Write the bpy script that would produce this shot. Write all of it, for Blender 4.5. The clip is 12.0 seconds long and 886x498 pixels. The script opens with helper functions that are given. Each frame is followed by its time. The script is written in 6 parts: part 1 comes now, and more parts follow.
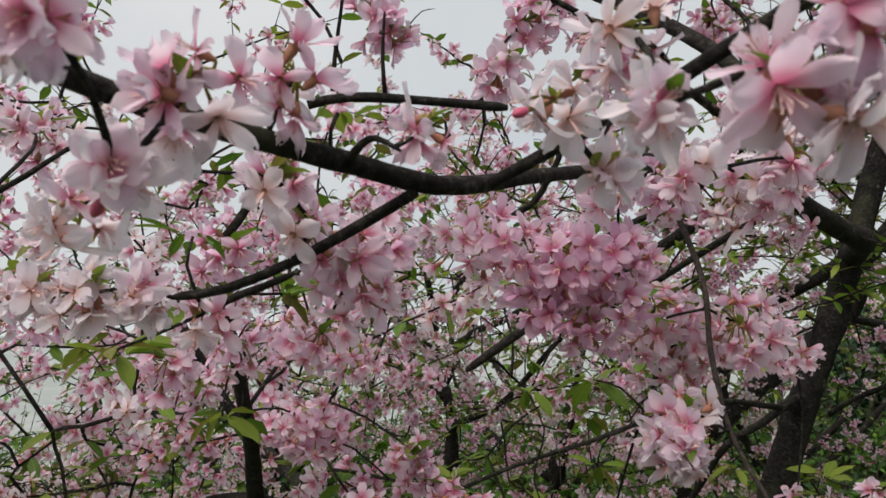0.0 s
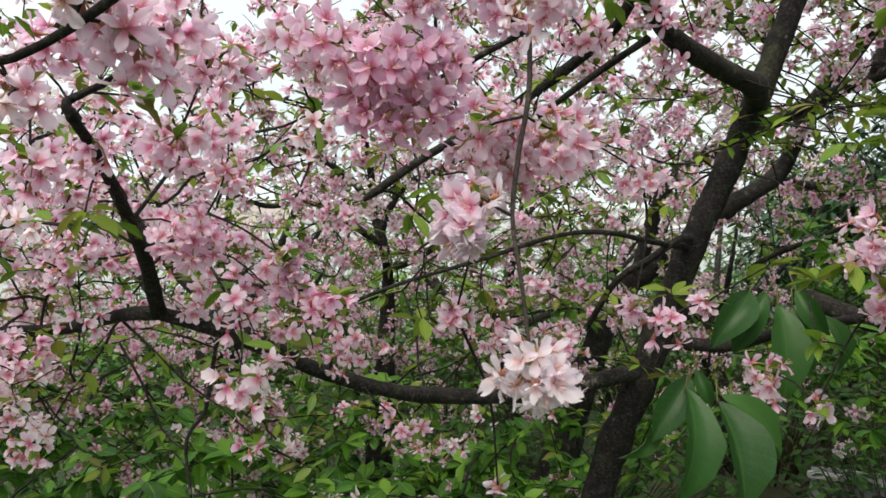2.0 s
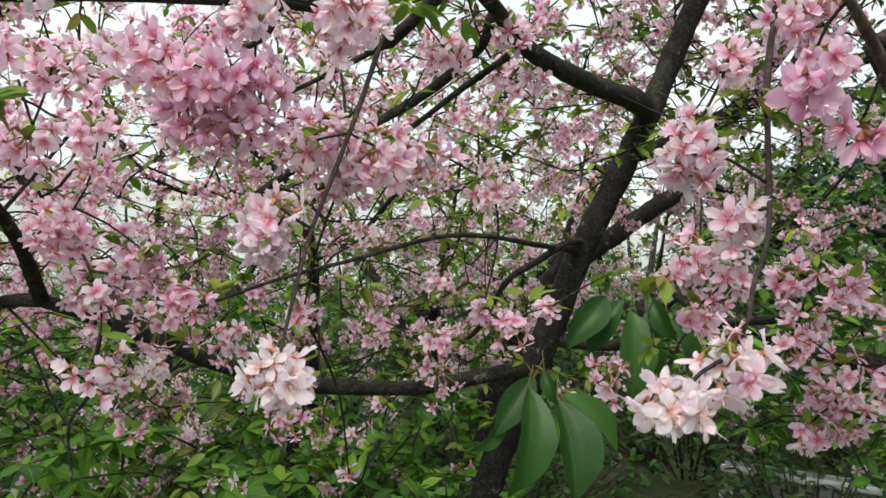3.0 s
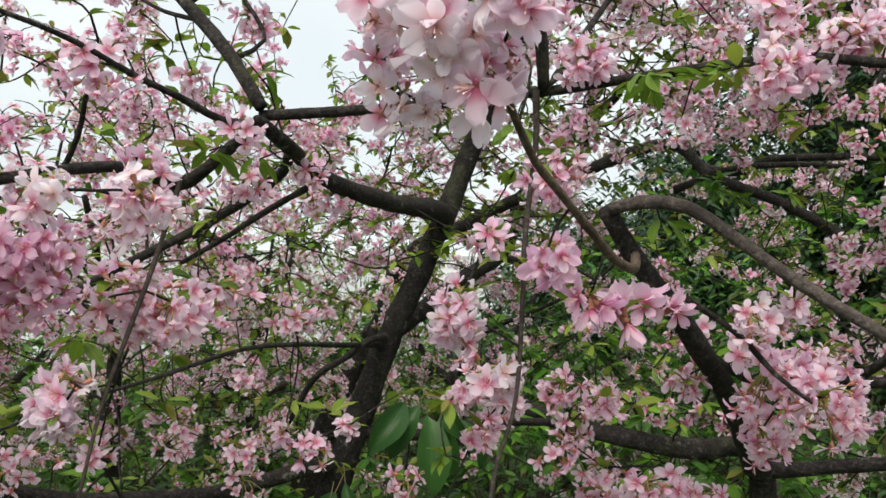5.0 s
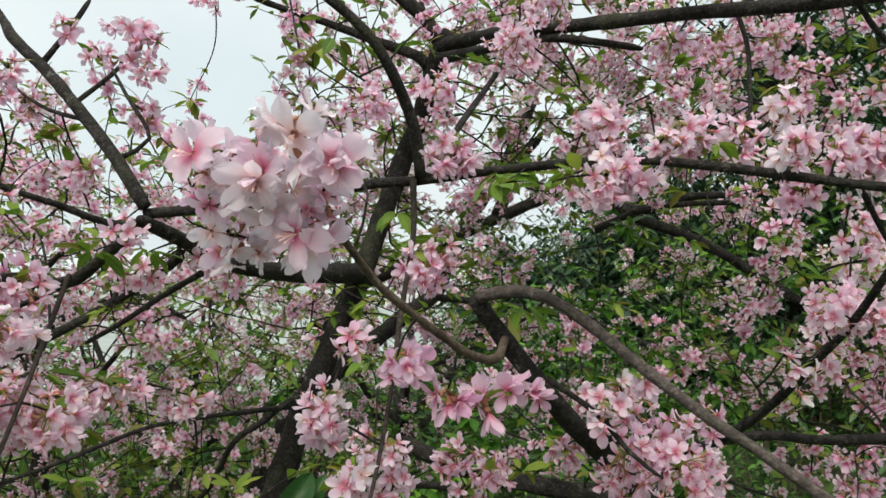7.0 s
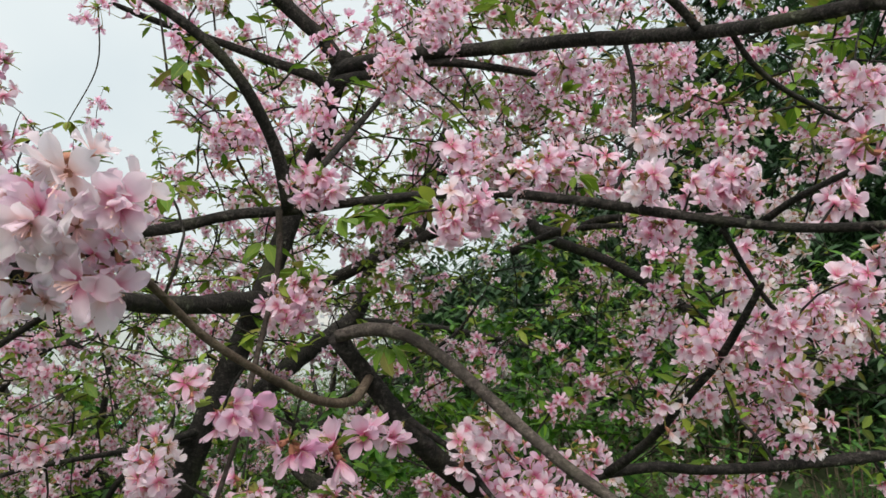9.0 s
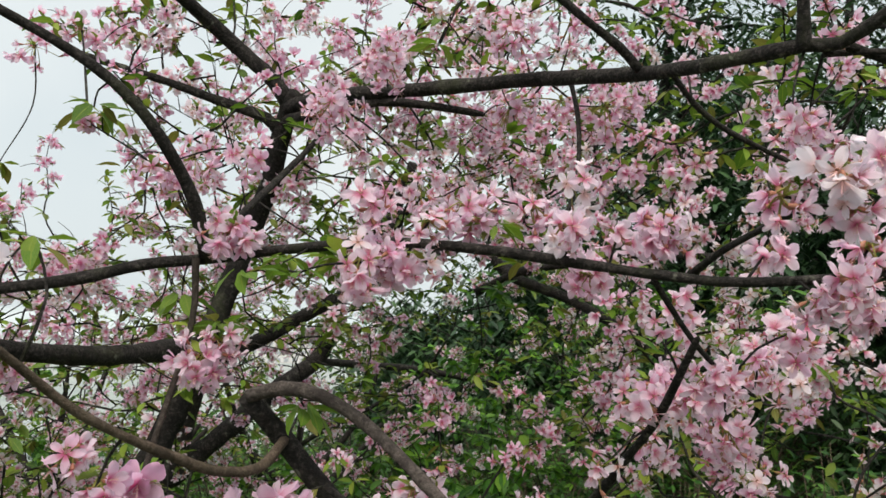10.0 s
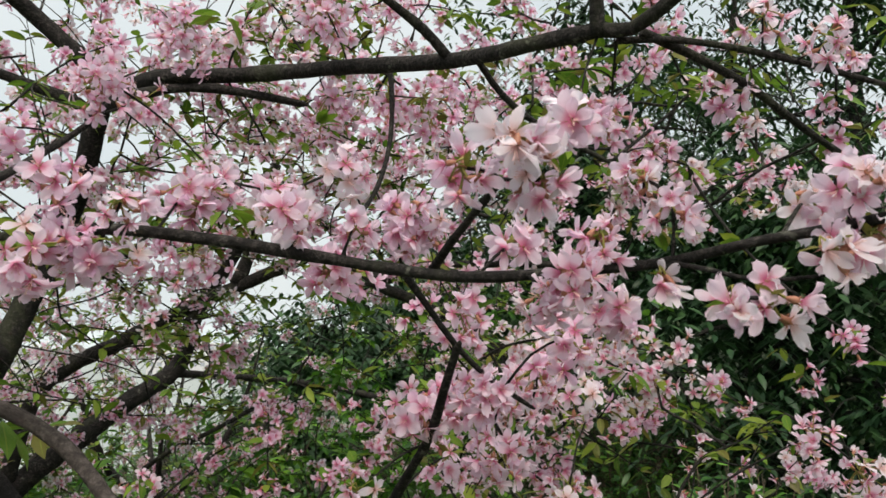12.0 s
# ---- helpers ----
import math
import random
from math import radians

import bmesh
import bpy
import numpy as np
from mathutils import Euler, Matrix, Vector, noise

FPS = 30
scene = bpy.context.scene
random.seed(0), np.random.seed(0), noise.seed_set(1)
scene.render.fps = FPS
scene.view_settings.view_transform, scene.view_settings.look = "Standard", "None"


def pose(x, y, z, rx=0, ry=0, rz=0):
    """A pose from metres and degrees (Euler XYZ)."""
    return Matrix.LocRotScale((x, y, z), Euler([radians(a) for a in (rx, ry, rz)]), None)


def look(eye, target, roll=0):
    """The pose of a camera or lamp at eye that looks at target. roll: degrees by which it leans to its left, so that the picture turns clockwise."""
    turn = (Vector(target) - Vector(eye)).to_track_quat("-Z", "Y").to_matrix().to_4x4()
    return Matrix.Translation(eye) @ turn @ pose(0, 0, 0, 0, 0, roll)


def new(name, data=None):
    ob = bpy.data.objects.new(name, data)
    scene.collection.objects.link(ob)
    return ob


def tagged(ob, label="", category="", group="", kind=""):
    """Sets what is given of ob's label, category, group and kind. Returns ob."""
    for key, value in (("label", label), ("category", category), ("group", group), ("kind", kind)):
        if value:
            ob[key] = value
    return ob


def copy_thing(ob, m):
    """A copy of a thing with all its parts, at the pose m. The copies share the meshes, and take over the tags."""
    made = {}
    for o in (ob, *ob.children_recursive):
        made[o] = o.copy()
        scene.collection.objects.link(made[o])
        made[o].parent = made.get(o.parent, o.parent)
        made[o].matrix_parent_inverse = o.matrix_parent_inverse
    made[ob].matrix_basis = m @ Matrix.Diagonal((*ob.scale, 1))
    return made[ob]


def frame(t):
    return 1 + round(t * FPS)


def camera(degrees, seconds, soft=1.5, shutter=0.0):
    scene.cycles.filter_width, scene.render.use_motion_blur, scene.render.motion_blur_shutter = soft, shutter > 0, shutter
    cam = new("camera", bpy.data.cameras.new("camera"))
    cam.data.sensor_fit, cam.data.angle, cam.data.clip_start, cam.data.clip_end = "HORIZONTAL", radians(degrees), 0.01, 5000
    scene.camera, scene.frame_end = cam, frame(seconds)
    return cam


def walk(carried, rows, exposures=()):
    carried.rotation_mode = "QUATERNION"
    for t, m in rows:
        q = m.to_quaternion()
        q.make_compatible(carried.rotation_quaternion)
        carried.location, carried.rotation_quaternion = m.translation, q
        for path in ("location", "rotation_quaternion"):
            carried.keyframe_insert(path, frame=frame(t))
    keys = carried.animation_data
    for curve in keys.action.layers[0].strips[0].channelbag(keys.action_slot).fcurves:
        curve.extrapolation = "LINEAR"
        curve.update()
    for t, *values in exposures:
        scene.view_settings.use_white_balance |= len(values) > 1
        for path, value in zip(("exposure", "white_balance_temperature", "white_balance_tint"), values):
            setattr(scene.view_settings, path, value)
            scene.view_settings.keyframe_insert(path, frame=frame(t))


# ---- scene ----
cam = camera(60.0, 12.0, soft=1.5, shutter=0.08)
cam.data.dof.use_dof, cam.data.dof.focus_distance, cam.data.dof.aperture_fstop = True, 0.9, 26.0
PATH = [
    (0.0, look((-0.0008, 0.0510, 1.5898), (-0.0008, 1.7425, 1.7623), 0.80)),
    (0.5, look((0.0110, 0.0587, 1.5592), (0.0076, 1.7561, 1.6434), 1.20)),
    (1.0, look((0.0272, 0.0527, 1.5473), (0.0408, 1.7527, 1.5600), 1.10)),
    (1.5, look((0.0620, 0.0323, 1.5277), (0.1318, 1.7298, 1.4555), 1.70)),
    (2.0, look((0.1266, -0.0034, 1.5337), (0.1921, 1.6906, 1.4147), 2.00)),
    (2.5, look((0.2006, -0.0289, 1.5439), (0.2686, 1.6635, 1.3918), 2.80)),
    (3.0, look((0.2592, -0.0646, 1.5652), (0.4080, 1.6226, 1.4232), 4.10)),
    (3.5, look((0.2610, -0.0884, 1.6068), (0.5635, 1.5818, 1.5142), 4.20)),
    (3.7, look((0.2507, -0.0926, 1.6196), (0.6290, 1.5632, 1.5431), 4.30)),
    (5.3, look((0.2754, -0.1428, 1.6757), (0.8083, 1.4713, 1.6918), 3.80)),
    (5.5, look((0.2797, -0.1479, 1.6731), (0.8143, 1.4663, 1.7012), 4.00)),
    (6.0, look((0.3094, -0.1675, 1.7020), (0.8619, 1.4407, 1.7369), 3.90)),
    (6.5, look((0.3357, -0.1930, 1.7419), (0.9316, 1.3982, 1.7870), 3.00)),
    (6.7, look((0.3357, -0.2006, 1.7496), (0.9409, 1.3872, 1.7972), 2.20)),
    (8.3, look((0.4131, -0.2218, 1.7887), (1.0854, 1.3370, 1.8643), 1.40)),
    (8.5, look((0.4233, -0.2210, 1.7904), (1.1220, 1.3268, 1.8729), 1.20)),
    (9.0, look((0.4411, -0.2099, 1.7828), (1.1781, 1.3192, 1.8771), 1.20)),
    (9.5, look((0.4735, -0.2023, 1.8032), (1.2350, 1.3124, 1.9247), 1.10)),
    (10.0, look((0.5219, -0.1955, 1.8057), (1.2920, 1.3107, 1.9774), 0.90)),
    (10.5, look((0.5686, -0.1878, 1.8116), (1.3472, 1.3098, 2.0106), 0.80)),
    (11.0, look((0.6239, -0.1827, 1.8091), (1.4050, 1.3124, 2.0216), 0.40)),
    (11.5, look((0.6673, -0.1845, 1.8066), (1.5028, 1.2801, 2.0208), 0.50)),
    (12.0, look((0.7089, -0.1878, 1.8006), (1.6516, 1.2121, 2.0012), 1.00)),
]
walk(cam, PATH, exposures=[(0.0, 0.06, 7250, 16), (0.5, 0.24, 7300, 18), (1.5, 0.56, 7200, 15), (2.5, 0.78, 7150, 12), (3.6, 0.70, 7200, 13), (5.4, 0.60, 7200, 12), (6.6, 0.52, 7120, 9), (8.5, 0.46, 7180, 11), (12.0, 0.41, 7250, 12)])

# ---- light: a bright overcast sky ----
world = bpy.data.worlds.new("overcast_sky")
scene.world = world
world.use_nodes = True
wn, wl = world.node_tree.nodes, world.node_tree.links
wn.clear()
sky = wn.new("ShaderNodeTexSky")
sky.sky_type, sky.sun_disc = "NISHITA", False
sky.sun_elevation, sky.sun_rotation = radians(52), radians(-30)
sky.air_density, sky.dust_density = 1.0, 4.0
cloud = wn.new("ShaderNodeTexNoise")
cloud.inputs["Scale"].default_value, cloud.inputs["Detail"].default_value = 2.2, 4.0
veil = wn.new("ShaderNodeValToRGB")
veil.color_ramp.elements[0].position, veil.color_ramp.elements[0].color = 0.3, (0.495, 0.605, 0.69, 1)
veil.color_ramp.elements[1].position, veil.color_ramp.elements[1].color = 0.7, (0.65, 0.74, 0.80, 1)
dim = wn.new("ShaderNodeMix")
dim.data_type, dim.blend_type = "RGBA", "MIX"
dim.inputs["Factor"].default_value = 0.90
gain = wn.new("ShaderNodeVectorMath")
gain.operation = "SCALE"
gain.inputs["Scale"].default_value = 0.07
back = wn.new("ShaderNodeBackground")
back.inputs["Strength"].default_value = 1.0
wout = wn.new("ShaderNodeOutputWorld")
wl.new(sky.outputs["Color"], gain.inputs[0])
wl.new(cloud.outputs["Fac"], veil.inputs["Fac"])
wl.new(gain.outputs["Vector"], dim.inputs["A"])
wl.new(veil.outputs["Color"], dim.inputs["B"])
wl.new(dim.outputs["Result"], back.inputs["Color"])
wl.new(back.outputs["Background"], wout.inputs["Surface"])

sun = new("sun", bpy.data.lights.new("sun", "SUN"))
sun.data.energy, sun.data.angle, sun.data.color = 3.1, radians(45), (1.0, 0.95, 0.89)
sun.matrix_world = look((-2.0, -3.5, 6.0), (0.0, 0.0, 0.0))


# ---- materials ----
def nodes_of(name):
    m = bpy.data.materials.new(name)
    m.use_nodes = True
    m.node_tree.nodes.clear()
    return m, m.node_tree.nodes, m.node_tree.links


def noise_node(n, l, scale, detail=4.0, rough=0.6, coord=None):
    t = n.new("ShaderNodeTexNoise")
    t.inputs["Scale"].default_value, t.inputs["Detail"].default_value, t.inputs["Roughness"].default_value = scale, detail, rough
    if coord is not None:
        l.new(coord, t.inputs["Vector"])
    return t.outputs["Fac"]


def ramp(n, l, fac, *stops):
    r = n.new("ShaderNodeValToRGB")
    e = r.color_ramp.elements
    while len(e) < len(stops):
        e.new(0.5)
    for k, (pos, col) in enumerate(stops):
        e[k].position, e[k].color = pos, (*col, 1)
    l.new(fac, r.inputs["Fac"])
    return r.outputs["Color"]


def mix(n, l, fac, a, b, blend="MIX"):
    x = n.new("ShaderNodeMix")
    x.data_type, x.blend_type = "RGBA", blend
    for value, socket in ((fac, "Factor"), (a, "A"), (b, "B")):
        if isinstance(value, (int, float)):
            x.inputs[socket].default_value = value
        elif isinstance(value, tuple):
            x.inputs[socket].default_value = (*value, 1)
        else:
            l.new(value, x.inputs[socket])
    return x.outputs["Result"]


def named(n, name):
    a = n.new("ShaderNodeAttribute")
    a.attribute_name = name
    return a.outputs["Fac"]


def thin(n, l, colour, through_share, rough, bump=None, gain_back=1.0):
    """A thin living surface: part of the light shines through."""
    p = n.new("ShaderNodeBsdfPrincipled")
    p.inputs["Roughness"].default_value = rough
    p.inputs["Specular IOR Level"].default_value = 0.35
    tr = n.new("ShaderNodeBsdfTranslucent")
    m = n.new("ShaderNodeMixShader")
    m.inputs["Fac"].default_value = through_share
    o = n.new("ShaderNodeOutputMaterial")
    l.new(colour, p.inputs["Base Color"])
    l.new(colour, tr.inputs["Color"])
    if bump is not None:
        b = n.new("ShaderNodeBump")
        b.inputs["Strength"].default_value, b.inputs["Distance"].default_value = 0.5, 0.001
        l.new(bump, b.inputs["Height"])
        l.new(b.outputs["Normal"], p.inputs["Normal"])
    l.new(p.outputs["BSDF"], m.inputs[1])
    l.new(tr.outputs["BSDF"], m.inputs[2])
    l.new(m.outputs["Shader"], o.inputs["Surface"])


def petal_material():
    m, n, l = nodes_of("petal")
    core, tint = named(n, "core"), named(n, "tint")
    island = n.new("ShaderNodeNewGeometry").outputs["Random Per Island"]
    pale = mix(n, l, tint, (0.94, 0.90, 0.975), (0.90, 0.40, 0.725))
    pale = mix(n, l, island, pale, mix(n, l, 0.35, pale, (0.95, 0.91, 0.95)))
    deep = ramp(n, l, tint, (0.03, (0.82, 0.56, 0.54)), (0.12, (0.72, 0.16, 0.30)), (1.0, (0.55, 0.02, 0.21)))
    amount = ramp(n, l, core, (0.10, (1, 1, 1)), (0.28, (0.74, 0.74, 0.74)), (0.48, (0.20, 0.20, 0.20)), (0.80, (0, 0, 0)))
    vein = noise_node(n, l, 900.0, 3.0)
    colour = mix(n, l, amount, pale, deep)
    colour = mix(n, l, ramp(n, l, vein, (0.35, (0.0, 0.0, 0.0)), (0.75, (0.16, 0.16, 0.16))), colour, (0.84, 0.57, 0.88))
    thin(n, l, colour, 0.58, 0.5, bump=vein)
    return m


def calyx_material():
    m, n, l = nodes_of("calyx")
    colour = ramp(n, l, noise_node(n, l, 220.0), (0.3, (0.36, 0.09, 0.10)), (0.55, (0.38, 0.18, 0.11)), (0.75, (0.30, 0.30, 0.10)))
    thin(n, l, colour, 0.15, 0.5)
    return m


def stem_material():
    m, n, l = nodes_of("flower_stem")
    colour = ramp(n, l, noise_node(n, l, 60.0), (0.3, (0.20, 0.24, 0.05)), (0.6, (0.30, 0.26, 0.07)), (0.8, (0.30, 0.12, 0.06)))
    thin(n, l, colour, 0.15, 0.5)
    return m


def leaf_material(name, dark, mid, light, share=0.4, rough=0.42, bronze=0.0):
    m, n, l = nodes_of(name)
    tint = named(n, "tint")
    island = n.new("ShaderNodeNewGeometry").outputs["Random Per Island"]
    blotch = noise_node(n, l, 45.0)
    colour = ramp(n, l, tint, (0.0, dark), (0.5, mid), (1.0, light))
    colour = mix(n, l, ramp(n, l, island, (0.0, (0.0, 0.0, 0.0)), (1.0, (0.35, 0.35, 0.35))), colour, dark)
    colour = mix(n, l, ramp(n, l, blotch, (0.45, (0.0, 0.0, 0.0)), (0.8, (0.4, 0.4, 0.4))), colour, light)
    if bronze:                                   # some leaves are still reddish brown
        colour = mix(n, l, ramp(n, l, island, (0.74, (0.0, 0.0, 0.0)), (0.86, (bronze, bronze, bronze))), colour, (0.20, 0.105, 0.045))
    colour = mix(n, l, ramp(n, l, named(n, "core"), (0.0, (0.6, 0.6, 0.6)), (0.12, (0.0, 0.0, 0.0))), colour, light)
    thin(n, l, colour, share, rough, bump=noise_node(n, l, 300.0))
    return m


def veined_leaf_material(name, dark, mid, light):
    m, n, l = nodes_of(name)
    tint, core, along = named(n, "tint"), named(n, "core"), named(n, "along")

    def calc(op, a, b):
        k = n.new("ShaderNodeMath")
        k.operation = op
        for i, x in enumerate((a, b)):
            if isinstance(x, (int, float)):
                k.inputs[i].default_value = x
            else:
                l.new(x, k.inputs[i])
        return k.outputs["Value"]

    wave = calc("SINE", calc("MULTIPLY", calc("SUBTRACT", along, calc("MULTIPLY", core, 0.16)), 62.0), 0.0)
    side = ramp(n, l, calc("ADD", calc("MULTIPLY", wave, 0.5), 0.5), (0.0, (0, 0, 0)), (1.0, (1, 1, 1)))
    side = ramp(n, l, side, (0.80, (0, 0, 0)), (1.0, (0.12, 0.12, 0.12)))
    rib = ramp(n, l, core, (0.0, (0.32, 0.32, 0.32)), (0.09, (0, 0, 0)))
    blotch = noise_node(n, l, 60.0)
    colour = ramp(n, l, tint, (0.0, dark), (0.6, mid), (1.0, light))
    colour = mix(n, l, ramp(n, l, blotch, (0.40, (0.0, 0.0, 0.0)), (0.75, (0.5, 0.5, 0.5))), colour, light)
    colour = mix(n, l, side, colour, light)
    colour = mix(n, l, rib, colour, (0.075, 0.17, 0.04))
    thin(n, l, colour, 0.3, 0.46, bump=mix(n, l, 0.5, side, blotch))
    return m


def bark_material(name, dark, mid, pale, moss=0.25):
    m, n, l = nodes_of(name)
    co = n.new("ShaderNodeTexCoord").outputs["Object"]
    big = noise_node(n, l, 11.0, 5.0, 0.65, co)
    fine = noise_node(n, l, 170.0, 6.0, 0.75, co)
    patch = noise_node(n, l, 42.0, 4.0, 0.6, co)
    ring = n.new("ShaderNodeMapping")
    ring.inputs["Scale"].default_value = (60, 60, 150)
    l.new(co, ring.inputs["Vector"])
    band = noise_node(n, l, 1.0, 3.0, 0.6, ring.outputs["Vector"])
    colour = ramp(n, l, fine, (0.36, dark), (0.52, mid), (0.70, pale))
    colour = mix(n, l, ramp(n, l, band, (0.56, (0, 0, 0)), (0.72, (0.32, 0.32, 0.32))), colour, pale)
    colour = mix(n, l, ramp(n, l, patch, (0.35, (0.75, 0.75, 0.75)), (0.52, (0, 0, 0))), colour, dark)
    lichen = ramp(n, l, patch, (0.64, (0, 0, 0)), (0.70, (moss * 2, moss * 2, moss * 2)))
    colour = mix(n, l, lichen, colour, (0.20, 0.21, 0.17))
    colour = mix(n, l, ramp(n, l, big, (0.55, (0, 0, 0)), (0.72, (moss, moss, moss))), colour, (0.10, 0.12, 0.06))
    p = n.new("ShaderNodeBsdfPrincipled")
    p.inputs["Roughness"].default_value = 0.82
    p.inputs["Specular IOR Level"].default_value = 0.14
    b = n.new("ShaderNodeBump")
    b.inputs["Strength"].default_value, b.inputs["Distance"].default_value = 1.0, 0.010
    l.new(mix(n, l, 0.22, mix(n, l, 0.5, fine, patch), band), b.inputs["Height"])
    l.new(b.outputs["Normal"], p.inputs["Normal"])
    l.new(colour, p.inputs["Base Color"])
    o = n.new("ShaderNodeOutputMaterial")
    l.new(p.outputs["BSDF"], o.inputs["Surface"])
    return m


def solid_material(name, a, b, scale, rough=0.8, metal=0.0, bump=0.3, size=0.01):
    m, n, l = nodes_of(name)
    co = n.new("ShaderNodeTexCoord").outputs["Object"]
    f1, f2 = noise_node(n, l, scale, 5.0, 0.65, co), noise_node(n, l, scale * 11, 4.0, 0.6, co)
    colour = mix(n, l, ramp(n, l, f1, (0.3, (0, 0, 0)), (0.7, (1, 1, 1))), a, b)
    colour = mix(n, l, ramp(n, l, f2, (0.4, (0, 0, 0)), (0.8, (0.35, 0.35, 0.35))), colour, tuple(0.6 * c for c in a))
    p = n.new("ShaderNodeBsdfPrincipled")
    p.inputs["Roughness"].default_value, p.inputs["Metallic"].default_value = rough, metal
    bm_ = n.new("ShaderNodeBump")
    bm_.inputs["Strength"].default_value, bm_.inputs["Distance"].default_value = bump, size
    l.new(f2, bm_.inputs["Height"])
    l.new(bm_.outputs["Normal"], p.inputs["Normal"])
    l.new(colour, p.inputs["Base Color"])
    o = n.new("ShaderNodeOutputMaterial")
    l.new(p.outputs["BSDF"], o.inputs["Surface"])
    return m


def glow_material(name, colour, strength):
    m, n, l = nodes_of(name)
    e = n.new("ShaderNodeEmission")
    e.inputs["Color"].default_value, e.inputs["Strength"].default_value = (*colour, 1), strength
    o = n.new("ShaderNodeOutputMaterial")
    l.new(e.outputs["Emission"], o.inputs["Surface"])
    return m


PETAL, CALYX, STEM = petal_material(), calyx_material(), stem_material()
LEAF = leaf_material("cherry_leaf", (0.038, 0.115, 0.012), (0.12, 0.245, 0.024), (0.27, 0.34, 0.05), bronze=0.5)
LEAF_BIG = veined_leaf_material("mature_leaf", (0.010, 0.048, 0.011), (0.020, 0.082, 0.016), (0.046, 0.135, 0.026))
LEAF_DARK = leaf_material("evergreen_leaf", (0.009, 0.028, 0.014), (0.018, 0.054, 0.022), (0.046, 0.108, 0.032), share=0.2, rough=0.4)
STALK = solid_material("leaf_stalk", (0.06, 0.09, 0.02), (0.14, 0.10, 0.03), 200.0, 0.5)
LEAF_MID = leaf_material("grown_leaf", (0.014, 0.07, 0.012), (0.060, 0.205, 0.022), (0.19, 0.39, 0.04))
LEAF_SHRUB = leaf_material("shrub_leaf", (0.009, 0.04, 0.012), (0.026, 0.10, 0.019), (0.105, 0.26, 0.035), share=0.3, rough=0.45)
BARK = bark_material("cherry_bark", (0.008, 0.0076, 0.0075), (0.022, 0.0203, 0.0194), (0.088, 0.080, 0.075))
# the same bark in darker tones, used on the main trunk
BARK_DARK = bark_material("dark_bark", (0.006, 0.0058, 0.0058), (0.015, 0.0140, 0.0135), (0.060, 0.055, 0.052))
BARK_PALE = bark_material("pale_bark", (0.035, 0.030, 0.028), (0.08, 0.068, 0.062), (0.17, 0.148, 0.135), 0.15)
BARK_TWIG = bark_material("twig_bark", (0.02, 0.016, 0.014), (0.042, 0.034, 0.030), (0.085, 0.072, 0.064), 0.1)
BARK_GREEN = bark_material("young_bark", (0.055, 0.042, 0.034), (0.11, 0.082, 0.062), (0.18, 0.15, 0.12), 0.15)
EARTH = solid_material("grassy_earth", (0.035, 0.075, 0.025), (0.09, 0.10, 0.05), 0.8, 0.95, bump=0.8, size=0.05)
# pale roads and roofs of the valley, with haze mixed into the tone
HAZE_VALLEY = solid_material("hazy_valley_floor", (0.24, 0.29, 0.28), (0.33, 0.36, 0.36), 0.03, 0.9, bump=0.2)
# hill colour carries the blue-grey haze of distance; no haze volume is drawn
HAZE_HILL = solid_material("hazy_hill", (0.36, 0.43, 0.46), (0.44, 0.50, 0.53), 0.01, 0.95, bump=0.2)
# far building tones, paled and low in contrast to put haze into the colour
PLASTER = solid_material("pale_plaster", (0.50, 0.51, 0.52), (0.60, 0.60, 0.60), 0.3, 0.85)
PLASTER_WARM = solid_material("warm_plaster", (0.50, 0.42, 0.38), (0.58, 0.50, 0.45), 0.3, 0.85)
ROOF = solid_material("hazy_red_roof", (0.36, 0.20, 0.17), (0.42, 0.26, 0.22), 0.5, 0.85)
PANE = solid_material("hazy_pane", (0.30, 0.33, 0.36), (0.36, 0.39, 0.42), 1.0, 0.15)
GREY_PAINT = solid_material("grey_paint", (0.36, 0.40, 0.40), (0.45, 0.48, 0.48), 3.0, 0.55)
WHITE_PAINT = solid_material("white_paint", (0.72, 0.74, 0.74), (0.80, 0.80, 0.80), 5.0, 0.5)
DARK_METAL = solid_material("dark_metal", (0.05, 0.05, 0.055), (0.08, 0.08, 0.085), 6.0, 0.5, 0.6)
SIGNAL_GREEN = glow_material("signal_green", (0.05, 1.0, 0.75), 4.0)
LAMP_AMBER = glow_material("lamp_amber", (1.0, 0.55, 0.08), 4.0)
STONE = solid_material("pale_stone", (0.42, 0.43, 0.42), (0.60, 0.60, 0.58), 8.0, 0.85)


# ---- mesh tools ----
def group_of(name, at, label, category, group=""):
    ob = new(name)
    ob.location = at
    ob.empty_display_size = 0.1
    return tagged(ob, label, category, group)


def world_of(ob):
    m = ob.matrix_parent_inverse @ ob.matrix_basis
    return world_of(ob.parent) @ m if ob.parent else ob.matrix_basis.copy()


def child(ob, parent):
    """Hang ob, built in world coordinates, under its parent."""
    ob.parent = parent
    ob.matrix_parent_inverse = world_of(parent).inverted()
    return ob


def mesh_of(name, verts, faces, mats, slots=None, attrs=None, smooth=True):
    me = bpy.data.meshes.new(name)
    me.from_pydata([tuple(v) for v in verts], [], [tuple(f) for f in faces])
    for m in mats:
        me.materials.append(m)
    if slots is not None:
        me.polygons.foreach_set("material_index", np.asarray(slots, dtype=np.int32))
    for key, values in (attrs or {}).items():
        a = me.attributes.new(key, "FLOAT", "POINT")
        a.data.foreach_set("value", np.asarray(values, dtype=np.float32))
    me.polygons.foreach_set("use_smooth", np.full(len(me.polygons), smooth))
    me.update()
    return me


